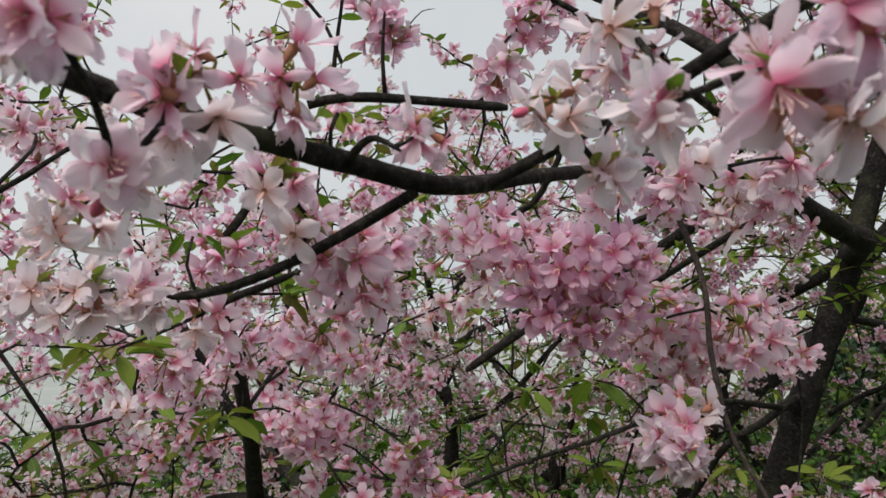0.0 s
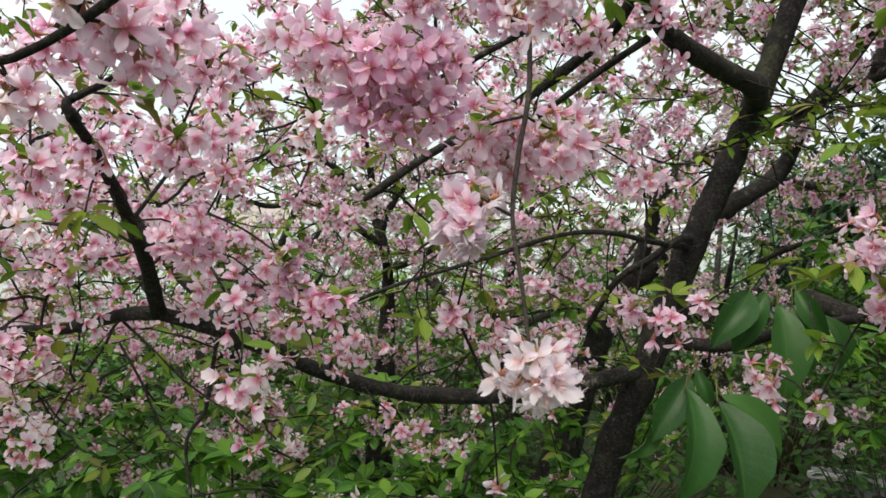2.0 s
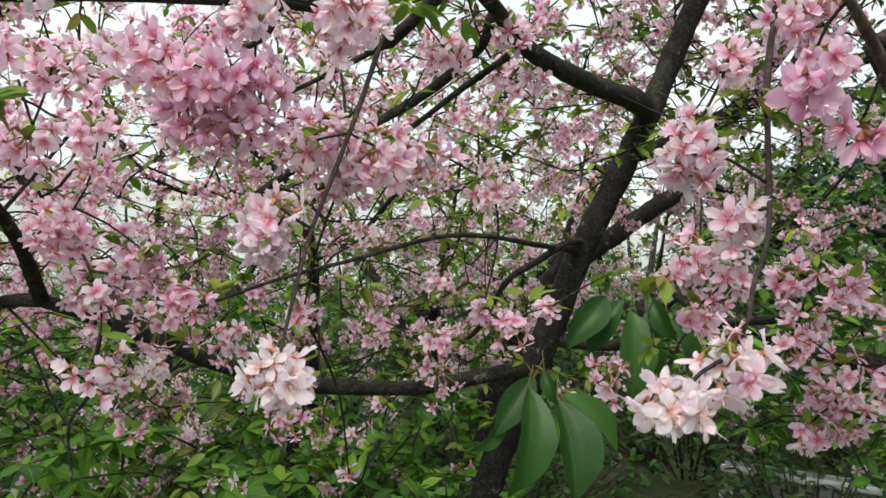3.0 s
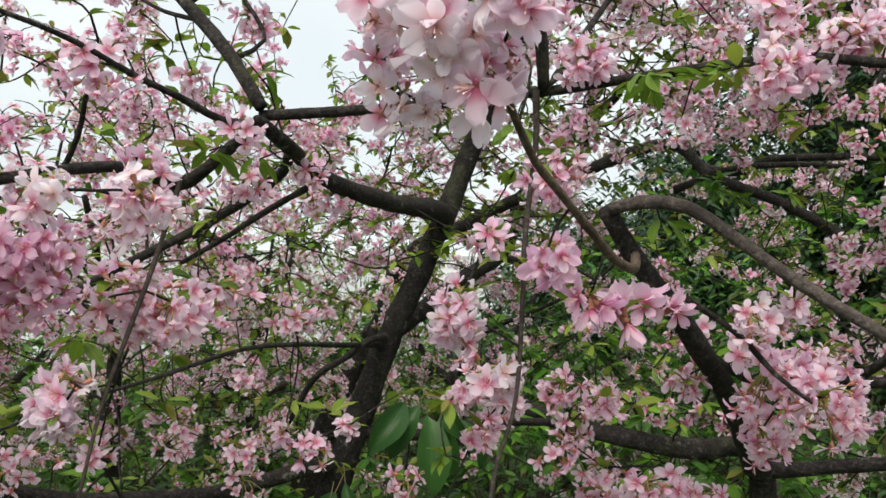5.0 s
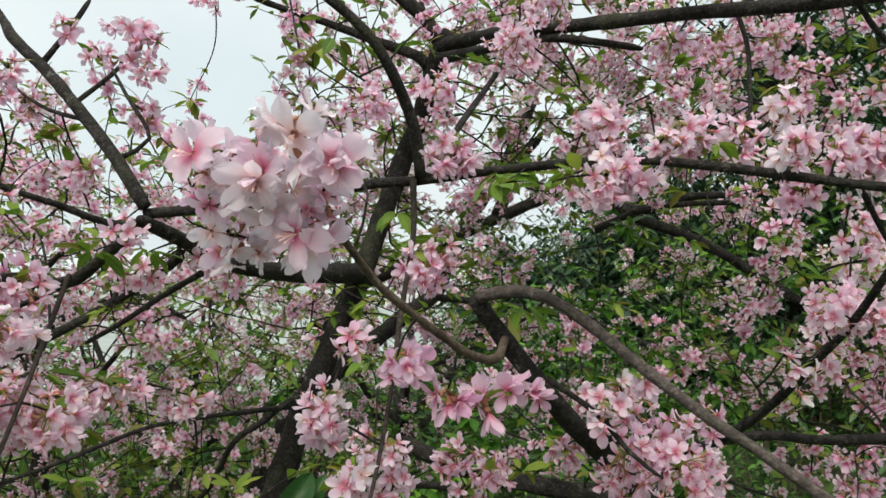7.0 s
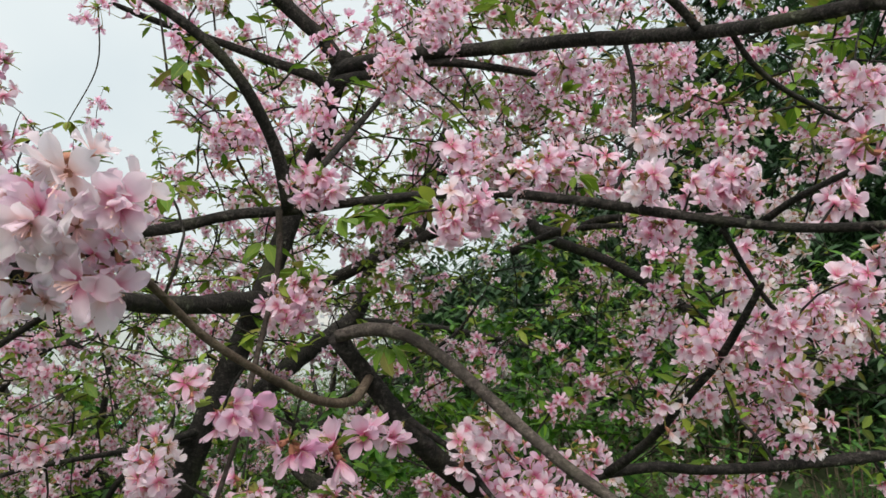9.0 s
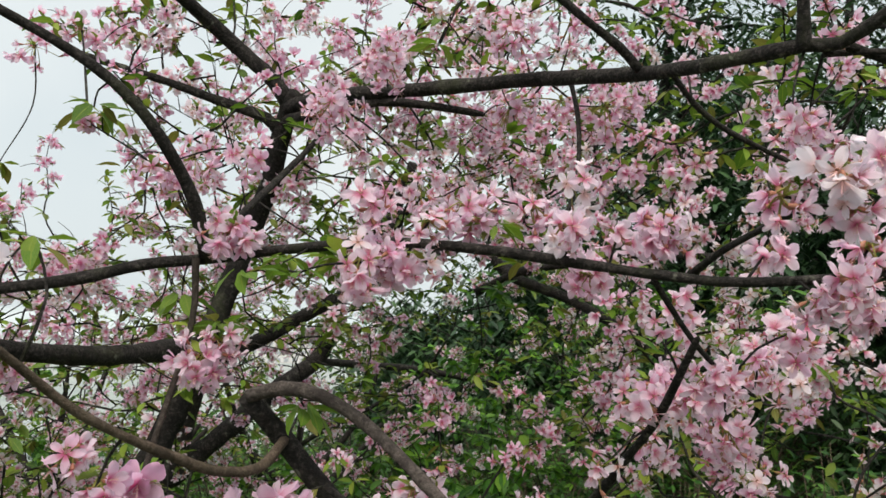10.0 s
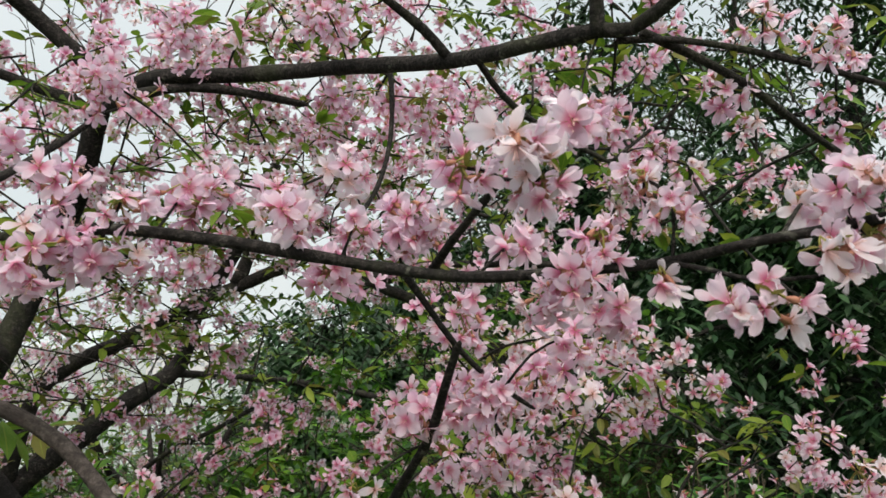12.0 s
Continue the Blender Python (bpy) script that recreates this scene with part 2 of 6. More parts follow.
def part(name, bm, material, parent, label=""):
    me = bpy.data.meshes.new(name)
    bm.to_mesh(me)
    bm.free()
    me.materials.append(material)
    ob = child(new(name, me), parent)
    return tagged(ob, label) if label else ob


def smooth_path(points, step):
    """Catmull-Rom through rows of (x, y, z, r), resampled to about one step."""
    p = np.array(points, dtype=float)
    p = np.vstack([2 * p[0] - p[1], p, 2 * p[-1] - p[-2]])
    p[:, 3] = np.maximum(p[:, 3], 0.0006)
    out = []
    for i in range(1, len(p) - 2):
        a, b, c, d = p[i - 1], p[i], p[i + 1], p[i + 2]
        k = max(2, int(np.linalg.norm(c[:3] - b[:3]) / step))
        for s in np.arange(k) / k:
            out.append(0.5 * (2 * b + (c - a) * s + (2 * a - 5 * b + 4 * c - d) * s ** 2 + (3 * b - a - 3 * c + d) * s ** 3))
    out.append(p[-2])
    return np.array(out)


def tube(path, sides, rough=0.0, seed=0.0, lumps=0.0):
    """Vertices and faces of a tapered, slightly uneven tube along rows of (x, y, z, r)."""
    n = len(path)
    tang = np.gradient(path[:, :3], axis=0)
    tang /= np.linalg.norm(tang, axis=1)[:, None] + 1e-12
    up = np.array([0.31, 0.17, 0.93])
    side = np.cross(tang[0], up)
    side /= np.linalg.norm(side)
    verts, faces = [], []
    for i in range(n):
        side = side - tang[i] * (side @ tang[i])
        side /= np.linalg.norm(side)
        other = np.cross(tang[i], side)
        for j in range(sides):
            a = 2 * math.pi * j / sides
            d = side * math.cos(a) + other * math.sin(a)
            r = path[i, 3]
            if rough:
                q = path[i, :3] + d * r
                r *= 1 + rough * noise.noise(Vector(q * 38) + Vector((seed, 0, 0))) + lumps * max(0.0, noise.noise(Vector(path[i, :3] * 14) + Vector((seed, 3, 0)))) 
            verts.append(path[i, :3] + d * r)
        if i:
            for j in range(sides):
                a, b = (i - 1) * sides + j, (i - 1) * sides + (j + 1) % sides
                faces.append((a, b, b + sides, a + sides))
    faces.append(tuple(range(sides))[::-1])
    faces.append(tuple(range((n - 1) * sides, n * sides)))
    return verts, faces


SKELETON = []   # points on the wood, from which twigs start: (x, y, z, tree)


def branch(tree, name, points, material):
    path = smooth_path(points, 0.018 if max(p[3] for p in points) < 0.012 else 0.03)
    big = max(p[3] for p in points)
    sides = 7 if big < 0.006 else 10 if big < 0.02 else 16
    verts, faces = tube(path, sides, 0.16, random.random() * 50, 0.22)
    ob = child(new(name, mesh_of(name, verts, faces, [material])), tree)
    for q in path[::2]:
        if q[2] > 0.7:
            SKELETON.append((*q[:3], tree))
    return ob


# ---- blossoms ----
def petal_rows(length, width, cup, curl, rng, fine):
    """One petal along +x from the centre, broad and notched at the tip; its points, and how far out each lies."""
    shape = [(0.05, 0.09), (0.26, 0.27), (0.50, 0.46), (0.72, 0.50), (0.90, 0.38), (1.02, 0.17)] if fine else [(0.06, 0.12), (0.60, 0.50), (0.98, 0.27)]
    cols = (-1.0, -0.5, 0.0, 0.5, 1.0) if fine else (-1.0, 0.0, 1.0)
    m = len(cols)
    v, core, f = [], [], []
    wav, phase, ripple = rng.uniform(-0.18, 0.18), rng.uniform(0, 6.28), rng.uniform(0.06, 0.16)
    skew, notch = rng.uniform(-0.07, 0.07), rng.uniform(0.03, 0.10)
    for i, (u, w) in enumerate(shape):
        for s in cols:
            reach = u * length * (1 - 0.05 * s * s * u)
            if s == 0 and i == len(shape) - 1:
                reach *= 1 - notch
            side = s * w * width * length + skew * length * u * u
            z = math.sin(cup) * reach + curl * length * u * u + 0.13 * length * s * s * w + wav * length * s * w * u
            if fine:
                z += ripple * length * u * u * math.sin(phase + 4.2 * s + 2.6 * u)
            v.append((math.cos(cup) * reach, side, z))
            core.append(u)
        if i:
            k = m * i
            f += [(k - m + c, k - m + c + 1, k + c + 1, k + c) for c in range(m - 1)]
    return v, core, f


def blossom_data(rng, fine, radius, tint, openness, broad=0.55):
    """Vertices, faces, material slots and attributes of one blossom that faces +z."""
    V, Fs, S, core = [], [], [], []

    def add(v, f, slot, c):
        k = len(V)
        V.extend(v)
        core.extend(c)
        Fs.extend(tuple(i + k for i in q) for q in f)
        S.extend([slot] * len(f))

    for i in range(5):
        a = 2 * math.pi * (i + rng.uniform(-0.13, 0.13)) / 5
        cup = openness + rng.uniform(-0.46, 0.46)
        v, c, f = petal_rows(radius * rng.uniform(0.86, 1.12), rng.uniform(broad - 0.10, broad + 0.10), cup, rng.uniform(-0.34, 0.20), rng, fine)
        ca, sa = math.cos(a), math.sin(a)
        add([(x * ca - y * sa, x * sa + y * ca, z + 0.0006 * (i % 2)) for x, y, z in v], f, 0, c)
    n = 6 if fine else 4
    ring = lambda r, z: [(r * math.cos(2 * math.pi * j / n), r * math.sin(2 * math.pi * j / n), z) for j in range(n)]
    cal = ring(0.12 * radius, 0.02 * radius) + ring(0.15 * radius, -0.12 * radius) + ring(0.06 * radius, -0.42 * radius)
    cf = [(k * n + j, k * n + (j + 1) % n, (k + 1) * n + (j + 1) % n, (k + 1) * n + j) for k in range(2) for j in range(n)]
    add(cal, cf + [tuple(range(n))], 1, [0] * len(cal))
    if fine:
        for j in range(5):                       # sepals
            a = 2 * math.pi * (j + 0.5) / 5
            ca, sa = math.cos(a), math.sin(a)
            pts = [(0.12, -0.06, -0.04), (0.12, 0.06, -0.04), (0.34, 0.0, -0.10 + 0.3 * math.sin(openness))]
            add([((x * ca - y * sa) * radius, (x * sa + y * ca) * radius, z * radius) for x, y, z in pts], [(0, 1, 2)], 1, [0] * 3)
        for j in range(10):                      # stamens, each a thin blade with an anther
            a, lean, h = rng.uniform(0, 6.28), rng.uniform(0.1, 0.55), rng.uniform(0.38, 0.62) * radius
            d = Vector((math.cos(a) * lean, math.sin(a) * lean, 1)).normalized() * h
            w = Vector((-math.sin(a), math.cos(a), 0)) * 0.010 * radius
            e = d * 1.08
            q = Vector((math.cos(a), math.sin(a), 0.3)) * 0.016 * radius
            add([-w, w, d + w, d - w], [(0, 1, 2, 3)], 2, [0] * 4)
            add([d - 1.9 * w - q, d + 1.9 * w - q, e + 1.9 * w + q, e - 1.9 * w + q], [(0, 1, 2, 3)], 2, [0] * 4)
    return V, Fs, S, core


STAMEN = solid_material("stamen", (0.72, 0.38, 0.44), (0.80, 0.62, 0.52), 900.0, 0.6, bump=0.0)
rng = random.Random(7)
BLOSSOMS = {}
for shade in range(5):
    kinds = []
    for k in range(9):
        V, Fs, S, core = blossom_data(rng, True, 1.0, 0, (0.05, 0.16, 0.28, 0.42, 0.68, 1.00, 0.00, 0.22, 0.50)[k], 0.50 if k < 6 else 0.60)
        t = (0.02, 0.25, 0.5, 0.72, 0.95)[shade]
        kinds.append(mesh_of("blossom", V, Fs, [PETAL, CALYX, STAMEN], S, {"core": core, "tint": np.full(len(V), t)}))
    BLOSSOMS[shade] = kinds

SMALL = []
for k in range(14):
    V, Fs, S, core = blossom_data(rng, False, 1.0, 0, rng.uniform(0.1, 0.9))
    SMALL.append((np.array(V), Fs, S, np.array(core)))


class Heap:
    """Many small pieces joined into one mesh."""

    def __init__(self):
        self.v, self.f, self.s, self.core, self.tint, self.n = [], [], [], [], [], 0

    def add(self, verts, faces, slots, core, tint):
        k = self.n
        self.v.append(np.asarray(verts))
        self.f.extend(tuple(i + k for i in f) for f in faces)
        self.s.extend(slots)
        self.core.append(np.asarray(core, dtype=float))
        self.tint.append(np.full(len(verts), tint))
        self.n += len(verts)

    def build(self, name, mats, parent, label, smooth=True):
        if not self.n:
            return None
        me = mesh_of(name, np.vstack(self.v).tolist(), self.f, mats, self.s, {"core": np.concatenate(self.core), "tint": np.concatenate(self.tint)}, smooth)
        return tagged(child(new(name, me), parent), label, kind="stuff")


def turned(axis, spin):
    """Rotation that takes +z to axis, after a spin about z."""
    return np.array(Vector(axis).to_track_quat("Z", "Y").to_matrix() @ Matrix.Rotation(spin, 3, "Z"))


def leaf_shape(fine):
    """A leaf along +x, length 1, with a fold at the midrib and a pointed tip."""
    rows = [(0.0, 0.02), (0.12, 0.20), (0.30, 0.36), (0.50, 0.42), (0.70, 0.34), (0.87, 0.16), (1.0, 0.0)] if fine else [(0.0, 0.03), (0.28, 0.34), (0.62, 0.36), (1.0, 0.0)]
    v, f, core = [], [], []
    for i, (u, w) in enumerate(rows):
        for s in (-1, 0, 1):
            v.append((u, s * w * 0.62, 0.12 * w * abs(s) - 0.20 * u * u + (0.02 * math.sin(17 * u + s) if fine and s else 0)))
            core.append(abs(s))
        if i:
            k = 3 * i
            f += [(k - 3, k - 2, k + 1, k), (k - 2, k - 1, k + 2, k + 1)]
    return np.array(v), f, core


LEAF_FINE, LEAF_ROUGH = leaf_shape(True), leaf_shape(False)


def put_leaf(heap, at, along, size, width, slot, tint, rng, fine=False):
    v, f, core = LEAF_FINE if fine else LEAF_ROUGH
    x = Vector(along).normalized()
    z = Vector((rng.uniform(-0.6, 0.6), rng.uniform(-0.6, 0.6), 1.0))
    y = z.cross(x).normalized()
    z = x.cross(y)
    m = np.array([x, y, z])
    heap.add(np.asarray(at) + (v * (1, width, 1) * size) @ m, f, [slot] * len(f), core, tint)


def put_blossom(heap, at, facing, radius, tint, rng):
    v, f, s, core = SMALL[rng.randrange(len(SMALL))]
    heap.add(np.asarray(at) + (v * radius) @ turned(facing, rng.uniform(0, 6.28)).T, f, s, core, tint)


def put_tube(heap, path, slot, sides=4):
    v, f = tube(np.asarray(path), sides)
    heap.add(v, f, [slot] * len(f), [0] * len(v), 0.5)


# ---- ground and distance ----
def height(x, y):
    r = math.hypot(x, y)
    drop = max(0.0, y - 7.0 - 0.25 * x)
    bank = 1 / (1 + math.exp(-(x - 0.8 * y - 1.0) / 1.6)) if r < 200 else 0.0
    z = -0.33 * drop if drop < 40 else -13.2
    z = max(z, -13.2) * (1 - bank) + bank * min(3.0, 0.18 * max(0.0, r - 3))
    return z + (0.07 * noise.noise(Vector((x * 0.9, y * 0.9, 0))) if r < 60 else 0)


def make_ground():
    rings = [0.0] + [0.4 * 1.19 ** k for k in range(54)]
    verts, faces, n = [(0, 0, height(0, 0))], [], 72
    for r in rings[1:]:
        for j in range(n):
            a = 2 * math.pi * j / n
            verts.append((r * math.cos(a), r * math.sin(a), height(r * math.cos(a), r * math.sin(a))))
    for j in range(n):
        faces.append((0, 1 + j, 1 + (j + 1) % n))
    for i in range(len(rings) - 2):
        for j in range(n):
            a, b = 1 + i * n + j, 1 + i * n + (j + 1) % n
            faces.append((a, a + n, b + n, b))
    # beyond 30 m the faces take the tone that has haze painted in
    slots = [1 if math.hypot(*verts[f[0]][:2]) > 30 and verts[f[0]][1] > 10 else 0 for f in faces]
    tagged(new("ground", mesh_of("ground", verts, faces, [EARTH, HAZE_VALLEY], slots)), "grassy earth slope falling away under the trees", "ground", kind="structure")


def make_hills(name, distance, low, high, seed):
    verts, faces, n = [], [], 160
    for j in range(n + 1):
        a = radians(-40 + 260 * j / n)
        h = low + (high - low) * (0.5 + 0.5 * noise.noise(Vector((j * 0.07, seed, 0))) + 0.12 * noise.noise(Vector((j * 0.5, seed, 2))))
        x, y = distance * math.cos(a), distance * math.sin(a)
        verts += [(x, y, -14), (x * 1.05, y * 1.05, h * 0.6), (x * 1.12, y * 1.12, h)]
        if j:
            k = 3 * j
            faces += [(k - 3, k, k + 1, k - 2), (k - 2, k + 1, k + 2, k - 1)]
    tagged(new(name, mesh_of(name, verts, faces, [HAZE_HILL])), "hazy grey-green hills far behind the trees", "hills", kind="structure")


make_ground()
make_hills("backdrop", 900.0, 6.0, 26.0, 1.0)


def box(bm, cx, cy, cz, sx, sy, sz, turn=0.0):
    r = bmesh.ops.create_cube(bm, size=1.0)
    m = Matrix.Translation((cx, cy, cz)) @ Matrix.Rotation(turn, 4, "Z") @ Matrix.Diagonal((sx, sy, sz, 1))
    bmesh.ops.transform(bm, matrix=m, verts=r["verts"])
    return r["verts"]


def make_block(x, y, w, d, floors, wall, roof, turn, label):
    z0 = height(x, y) - 0.5
    h = floors * 3.1
    ob = group_of("apartment_building", (x, y, z0), label, "building", "far buildings")
    spin = Matrix.Translation((x, y, 0)) @ Matrix.Rotation(turn, 4, "Z")

    def piece(name, material, boxes, parent):
        bm = bmesh.new()
        for b in boxes:
            box(bm, *b)
        bmesh.ops.transform(bm, matrix=spin, verts=bm.verts)
        return part(name, bm, material, parent)

    piece("wall", wall, [(0, 0, z0 + h / 2, w, d, h)], ob)
    piece("roof", roof, [(0, 0, z0 + h + 0.2, w + 0.8, d + 0.8, 0.5), (w * 0.2, 0, z0 + h + 1.2, 2.4, 2.4, 1.6)], ob)
    cols = max(3, int(w / 3))
    for f in range(floors):
        for c in range(cols):
            wx = -w / 2 + (c + 0.5) * w / cols
            win = piece("window", wall, [(wx, -d / 2 - 0.03, z0 + f * 3.1 + 1.7, 1.9, 0.14, 1.6)], ob)
            piece("pane", PANE, [(wx, -d / 2 - 0.09, z0 + f * 3.1 + 1.7, 1.7, 0.1, 1.4)], win)
    return ob



# ---- trees: the wood ----
main_tree = group_of("cherry_tree", (0.48, 1.82, 0.0), "dark-barked cherry tree in full pale pink bloom, young leaves opening", "cherry tree", "cherry trees")
arching_tree = group_of("cherry_tree", (1.40, 1.10, 0.0), "cherry tree with a bent arching grey limb and pink blossoms", "cherry tree", "cherry trees")
leaning_tree = group_of("cherry_tree", (0.64, 2.80, 0.0), "leaning cherry tree with thick dark limbs behind the blossoms", "cherry tree", "cherry trees")
background_tree = group_of("cherry_tree", (0.03, 2.86, 0.0), "slender cherry tree with small pink blossoms and green leaves", "cherry tree", "cherry trees")
branch(main_tree, "trunk", [(0.483, 1.760, -0.050, 0.0747), (0.503, 1.740, 0.250, 0.0515), (0.560, 1.670, 0.869, 0.0365), (0.627, 1.611, 1.150, 0.0328), (0.669, 1.601, 1.300, 0.0307), (0.712, 1.588, 1.450, 0.0291), (0.777, 1.599, 1.600, 0.0270), (0.844, 1.628, 1.750, 0.0257), (0.900, 1.646, 1.900, 0.0253), (0.954, 1.655, 2.050, 0.0237), (0.970, 1.593, 2.131, 0.0232), (0.977, 1.540, 2.223, 0.0225), (0.983, 1.488, 2.296, 0.0205), (0.990, 1.459, 2.325, 0.0150)], BARK_DARK)
branch(main_tree, "limb", [(0.846, 1.628, 1.752, 0.0240), (0.742, 1.400, 1.752, 0.0200), (0.623, 1.237, 1.748, 0.0169), (0.525, 1.122, 1.756, 0.0143), (0.455, 1.040, 1.768, 0.0123), (0.393, 0.933, 1.793, 0.0102), (0.343, 0.844, 1.812, 0.0085), (0.333, 0.826, 1.816, 0.0026)], BARK)
branch(main_tree, "limb", [(0.341, 0.844, 1.832, 0.0087), (0.305, 0.875, 1.892, 0.0092), (0.258, 0.942, 1.959, 0.0090), (0.202, 1.035, 2.033, 0.0087), (0.144, 1.119, 2.098, 0.0082), (0.097, 1.216, 2.172, 0.0071), (-0.049, 1.374, 2.340, 0.0068), (-0.059, 1.384, 2.350, 0.0021)], BARK)
branch(main_tree, "branch", [(0.244, 0.965, 1.978, 0.0038), (0.287, 0.969, 2.022, 0.0033), (0.308, 0.982, 2.052, 0.0028), (0.324, 0.997, 2.075, 0.0022), (0.327, 1.017, 2.086, 0.0007)], BARK)
branch(main_tree, "branch", [(0.264, 0.934, 1.951, 0.0032), (0.214, 0.973, 1.967, 0.0028), (0.176, 1.008, 1.992, 0.0020), (0.163, 1.034, 2.007, 0.0007)], BARK)
branch(main_tree, "branch", [(0.190, 1.052, 2.046, 0.0048), (0.214, 1.063, 2.089, 0.0042), (0.230, 1.078, 2.122, 0.0040), (0.247, 1.091, 2.161, 0.0034), (0.249, 1.112, 2.174, 0.0010)], BARK)
branch(main_tree, "branch", [(0.304, 0.877, 1.894, 0.0034), (0.343, 0.882, 1.926, 0.0030), (0.313, 0.913, 1.985, 0.0026), (0.295, 0.941, 2.021, 0.0020), (0.290, 0.963, 2.033, 0.0007)], BARK)
branch(main_tree, "limb", [(0.343, 0.844, 1.812, 0.0073), (0.312, 0.866, 1.785, 0.0077), (0.274, 0.889, 1.747, 0.0082), (0.244, 0.899, 1.730, 0.0086), (0.185, 0.751, 1.736, 0.0064), (0.073, 0.553, 1.692, 0.0048), (0.010, 0.454, 1.665, 0.0050), (-0.015, 0.434, 1.663, 0.0050), (-0.043, 0.414, 1.667, 0.0050), (-0.067, 0.388, 1.668, 0.0049), (-0.118, 0.334, 1.673, 0.0046), (-0.136, 0.313, 1.677, 0.0045), (-0.152, 0.293, 1.678, 0.0043), (-0.185, 0.282, 1.686, 0.0030), (-0.192, 0.280, 1.687, 0.0009)], BARK)
branch(main_tree, "branch", [(0.023, 0.436, 1.663, 0.0032), (0.052, 0.414, 1.676, 0.0034), (0.076, 0.388, 1.686, 0.0035), (0.096, 0.362, 1.694, 0.0035), (0.121, 0.341, 1.708, 0.0035), (0.145, 0.319, 1.719, 0.0035), (0.152, 0.314, 1.722, 0.0011)], BARK)
branch(main_tree, "branch", [(-0.015, 0.431, 1.657, 0.0029), (-0.043, 0.448, 1.643, 0.0028), (-0.082, 0.470, 1.625, 0.0028), (-0.125, 0.491, 1.610, 0.0027), (-0.154, 0.502, 1.606, 0.0026), (-0.160, 0.504, 1.605, 0.0008)], BARK)
branch(main_tree, "twig", [(-0.046, 0.405, 1.666, 0.0025), (-0.039, 0.394, 1.672, 0.0020), (-0.032, 0.389, 1.674, 0.0015), (-0.023, 0.385, 1.669, 0.0011), (-0.020, 0.384, 1.667, 0.0003)], BARK)
branch(main_tree, "twig", [(-0.090, 0.539, 1.733, 0.0035), (-0.063, 0.538, 1.738, 0.0033), (-0.022, 0.539, 1.737, 0.0031), (0.035, 0.559, 1.739, 0.0030), (0.042, 0.561, 1.739, 0.0009)], BARK)
branch(main_tree, "twig", [(-0.074, 0.538, 1.742, 0.0016), (-0.073, 0.536, 1.764, 0.0014), (-0.069, 0.532, 1.797, 0.0012), (-0.067, 0.530, 1.823, 0.0009), (-0.067, 0.530, 1.826, 0.0003)], BARK)
branch(main_tree, "twig", [(-0.040, 0.538, 1.741, 0.0016), (-0.042, 0.536, 1.765, 0.0013), (-0.041, 0.533, 1.791, 0.0009), (-0.041, 0.533, 1.793, 0.0003)], BARK)
branch(main_tree, "branch", [(0.343, 0.844, 1.811, 0.0055), (0.295, 0.829, 1.809, 0.0049), (0.243, 0.793, 1.826, 0.0043), (0.203, 0.764, 1.836, 0.0037), (0.146, 0.720, 1.856, 0.0031), (0.094, 0.674, 1.864, 0.0026), (0.046, 0.647, 1.867, 0.0022), (0.041, 0.645, 1.868, 0.0006)], BARK)
branch(main_tree, "limb", [(0.340, 0.855, 1.823, 0.0067), (0.447, 0.830, 1.838, 0.0068), (0.548, 0.807, 1.855, 0.0070), (0.619, 0.797, 1.875, 0.0071), (0.693, 0.782, 1.885, 0.0064), (0.774, 0.659, 1.893, 0.0059), (0.829, 0.506, 1.889, 0.0052), (0.898, 0.449, 1.881, 0.0050), (0.953, 0.399, 1.870, 0.0049), (1.012, 0.336, 1.856, 0.0047), (1.044, 0.264, 1.847, 0.0043), (1.092, 0.178, 1.851, 0.0036), (1.114, 0.139, 1.855, 0.0035), (1.117, 0.087, 1.862, 0.0032), (1.128, 0.055, 1.866, 0.0031), (1.138, -0.001, 1.873, 0.0028), (1.139, -0.008, 1.874, 0.0008)], BARK)
branch(main_tree, "branch", [(1.048, 0.335, 1.854, 0.0036), (1.033, 0.288, 1.870, 0.0033), (1.013, 0.239, 1.879, 0.0030), (0.976, 0.154, 1.890, 0.0025), (0.973, 0.148, 1.891, 0.0008)], BARK)
branch(main_tree, "twig", [(1.111, 0.141, 1.853, 0.0019), (1.107, 0.108, 1.846, 0.0016), (1.095, 0.069, 1.837, 0.0013), (1.114, 0.044, 1.839, 0.0011), (1.115, 0.042, 1.839, 0.0003)], BARK)
branch(main_tree, "limb", [(0.691, 0.778, 1.887, 0.0080), (0.668, 0.752, 1.955, 0.0074), (0.626, 0.722, 2.016, 0.0070), (0.589, 0.712, 2.056, 0.0066), (0.550, 0.716, 2.087, 0.0061), (0.511, 0.718, 2.109, 0.0056), (0.440, 0.715, 2.140, 0.0046), (0.430, 0.715, 2.144, 0.0019)], BARK)
branch(main_tree, "limb", [(0.974, 1.532, 2.248, 0.0165), (0.939, 1.524, 2.277, 0.0140), (0.877, 1.543, 2.298, 0.0120), (0.804, 1.555, 2.318, 0.0106), (0.727, 1.558, 2.336, 0.0094), (0.648, 1.552, 2.348, 0.0083), (0.579, 1.541, 2.357, 0.0072), (0.504, 1.511, 2.366, 0.0058), (0.494, 1.504, 2.368, 0.0020)], BARK)
branch(main_tree, "limb", [(0.983, 1.488, 2.301, 0.0195), (0.946, 1.489, 2.355, 0.0185), (0.902, 1.496, 2.392, 0.0178), (0.852, 1.506, 2.432, 0.0172), (0.800, 1.484, 2.461, 0.0166), (0.742, 1.455, 2.488, 0.0156), (0.669, 1.409, 2.521, 0.0142), (0.590, 1.376, 2.564, 0.0120), (0.579, 1.370, 2.569, 0.0036)], BARK)
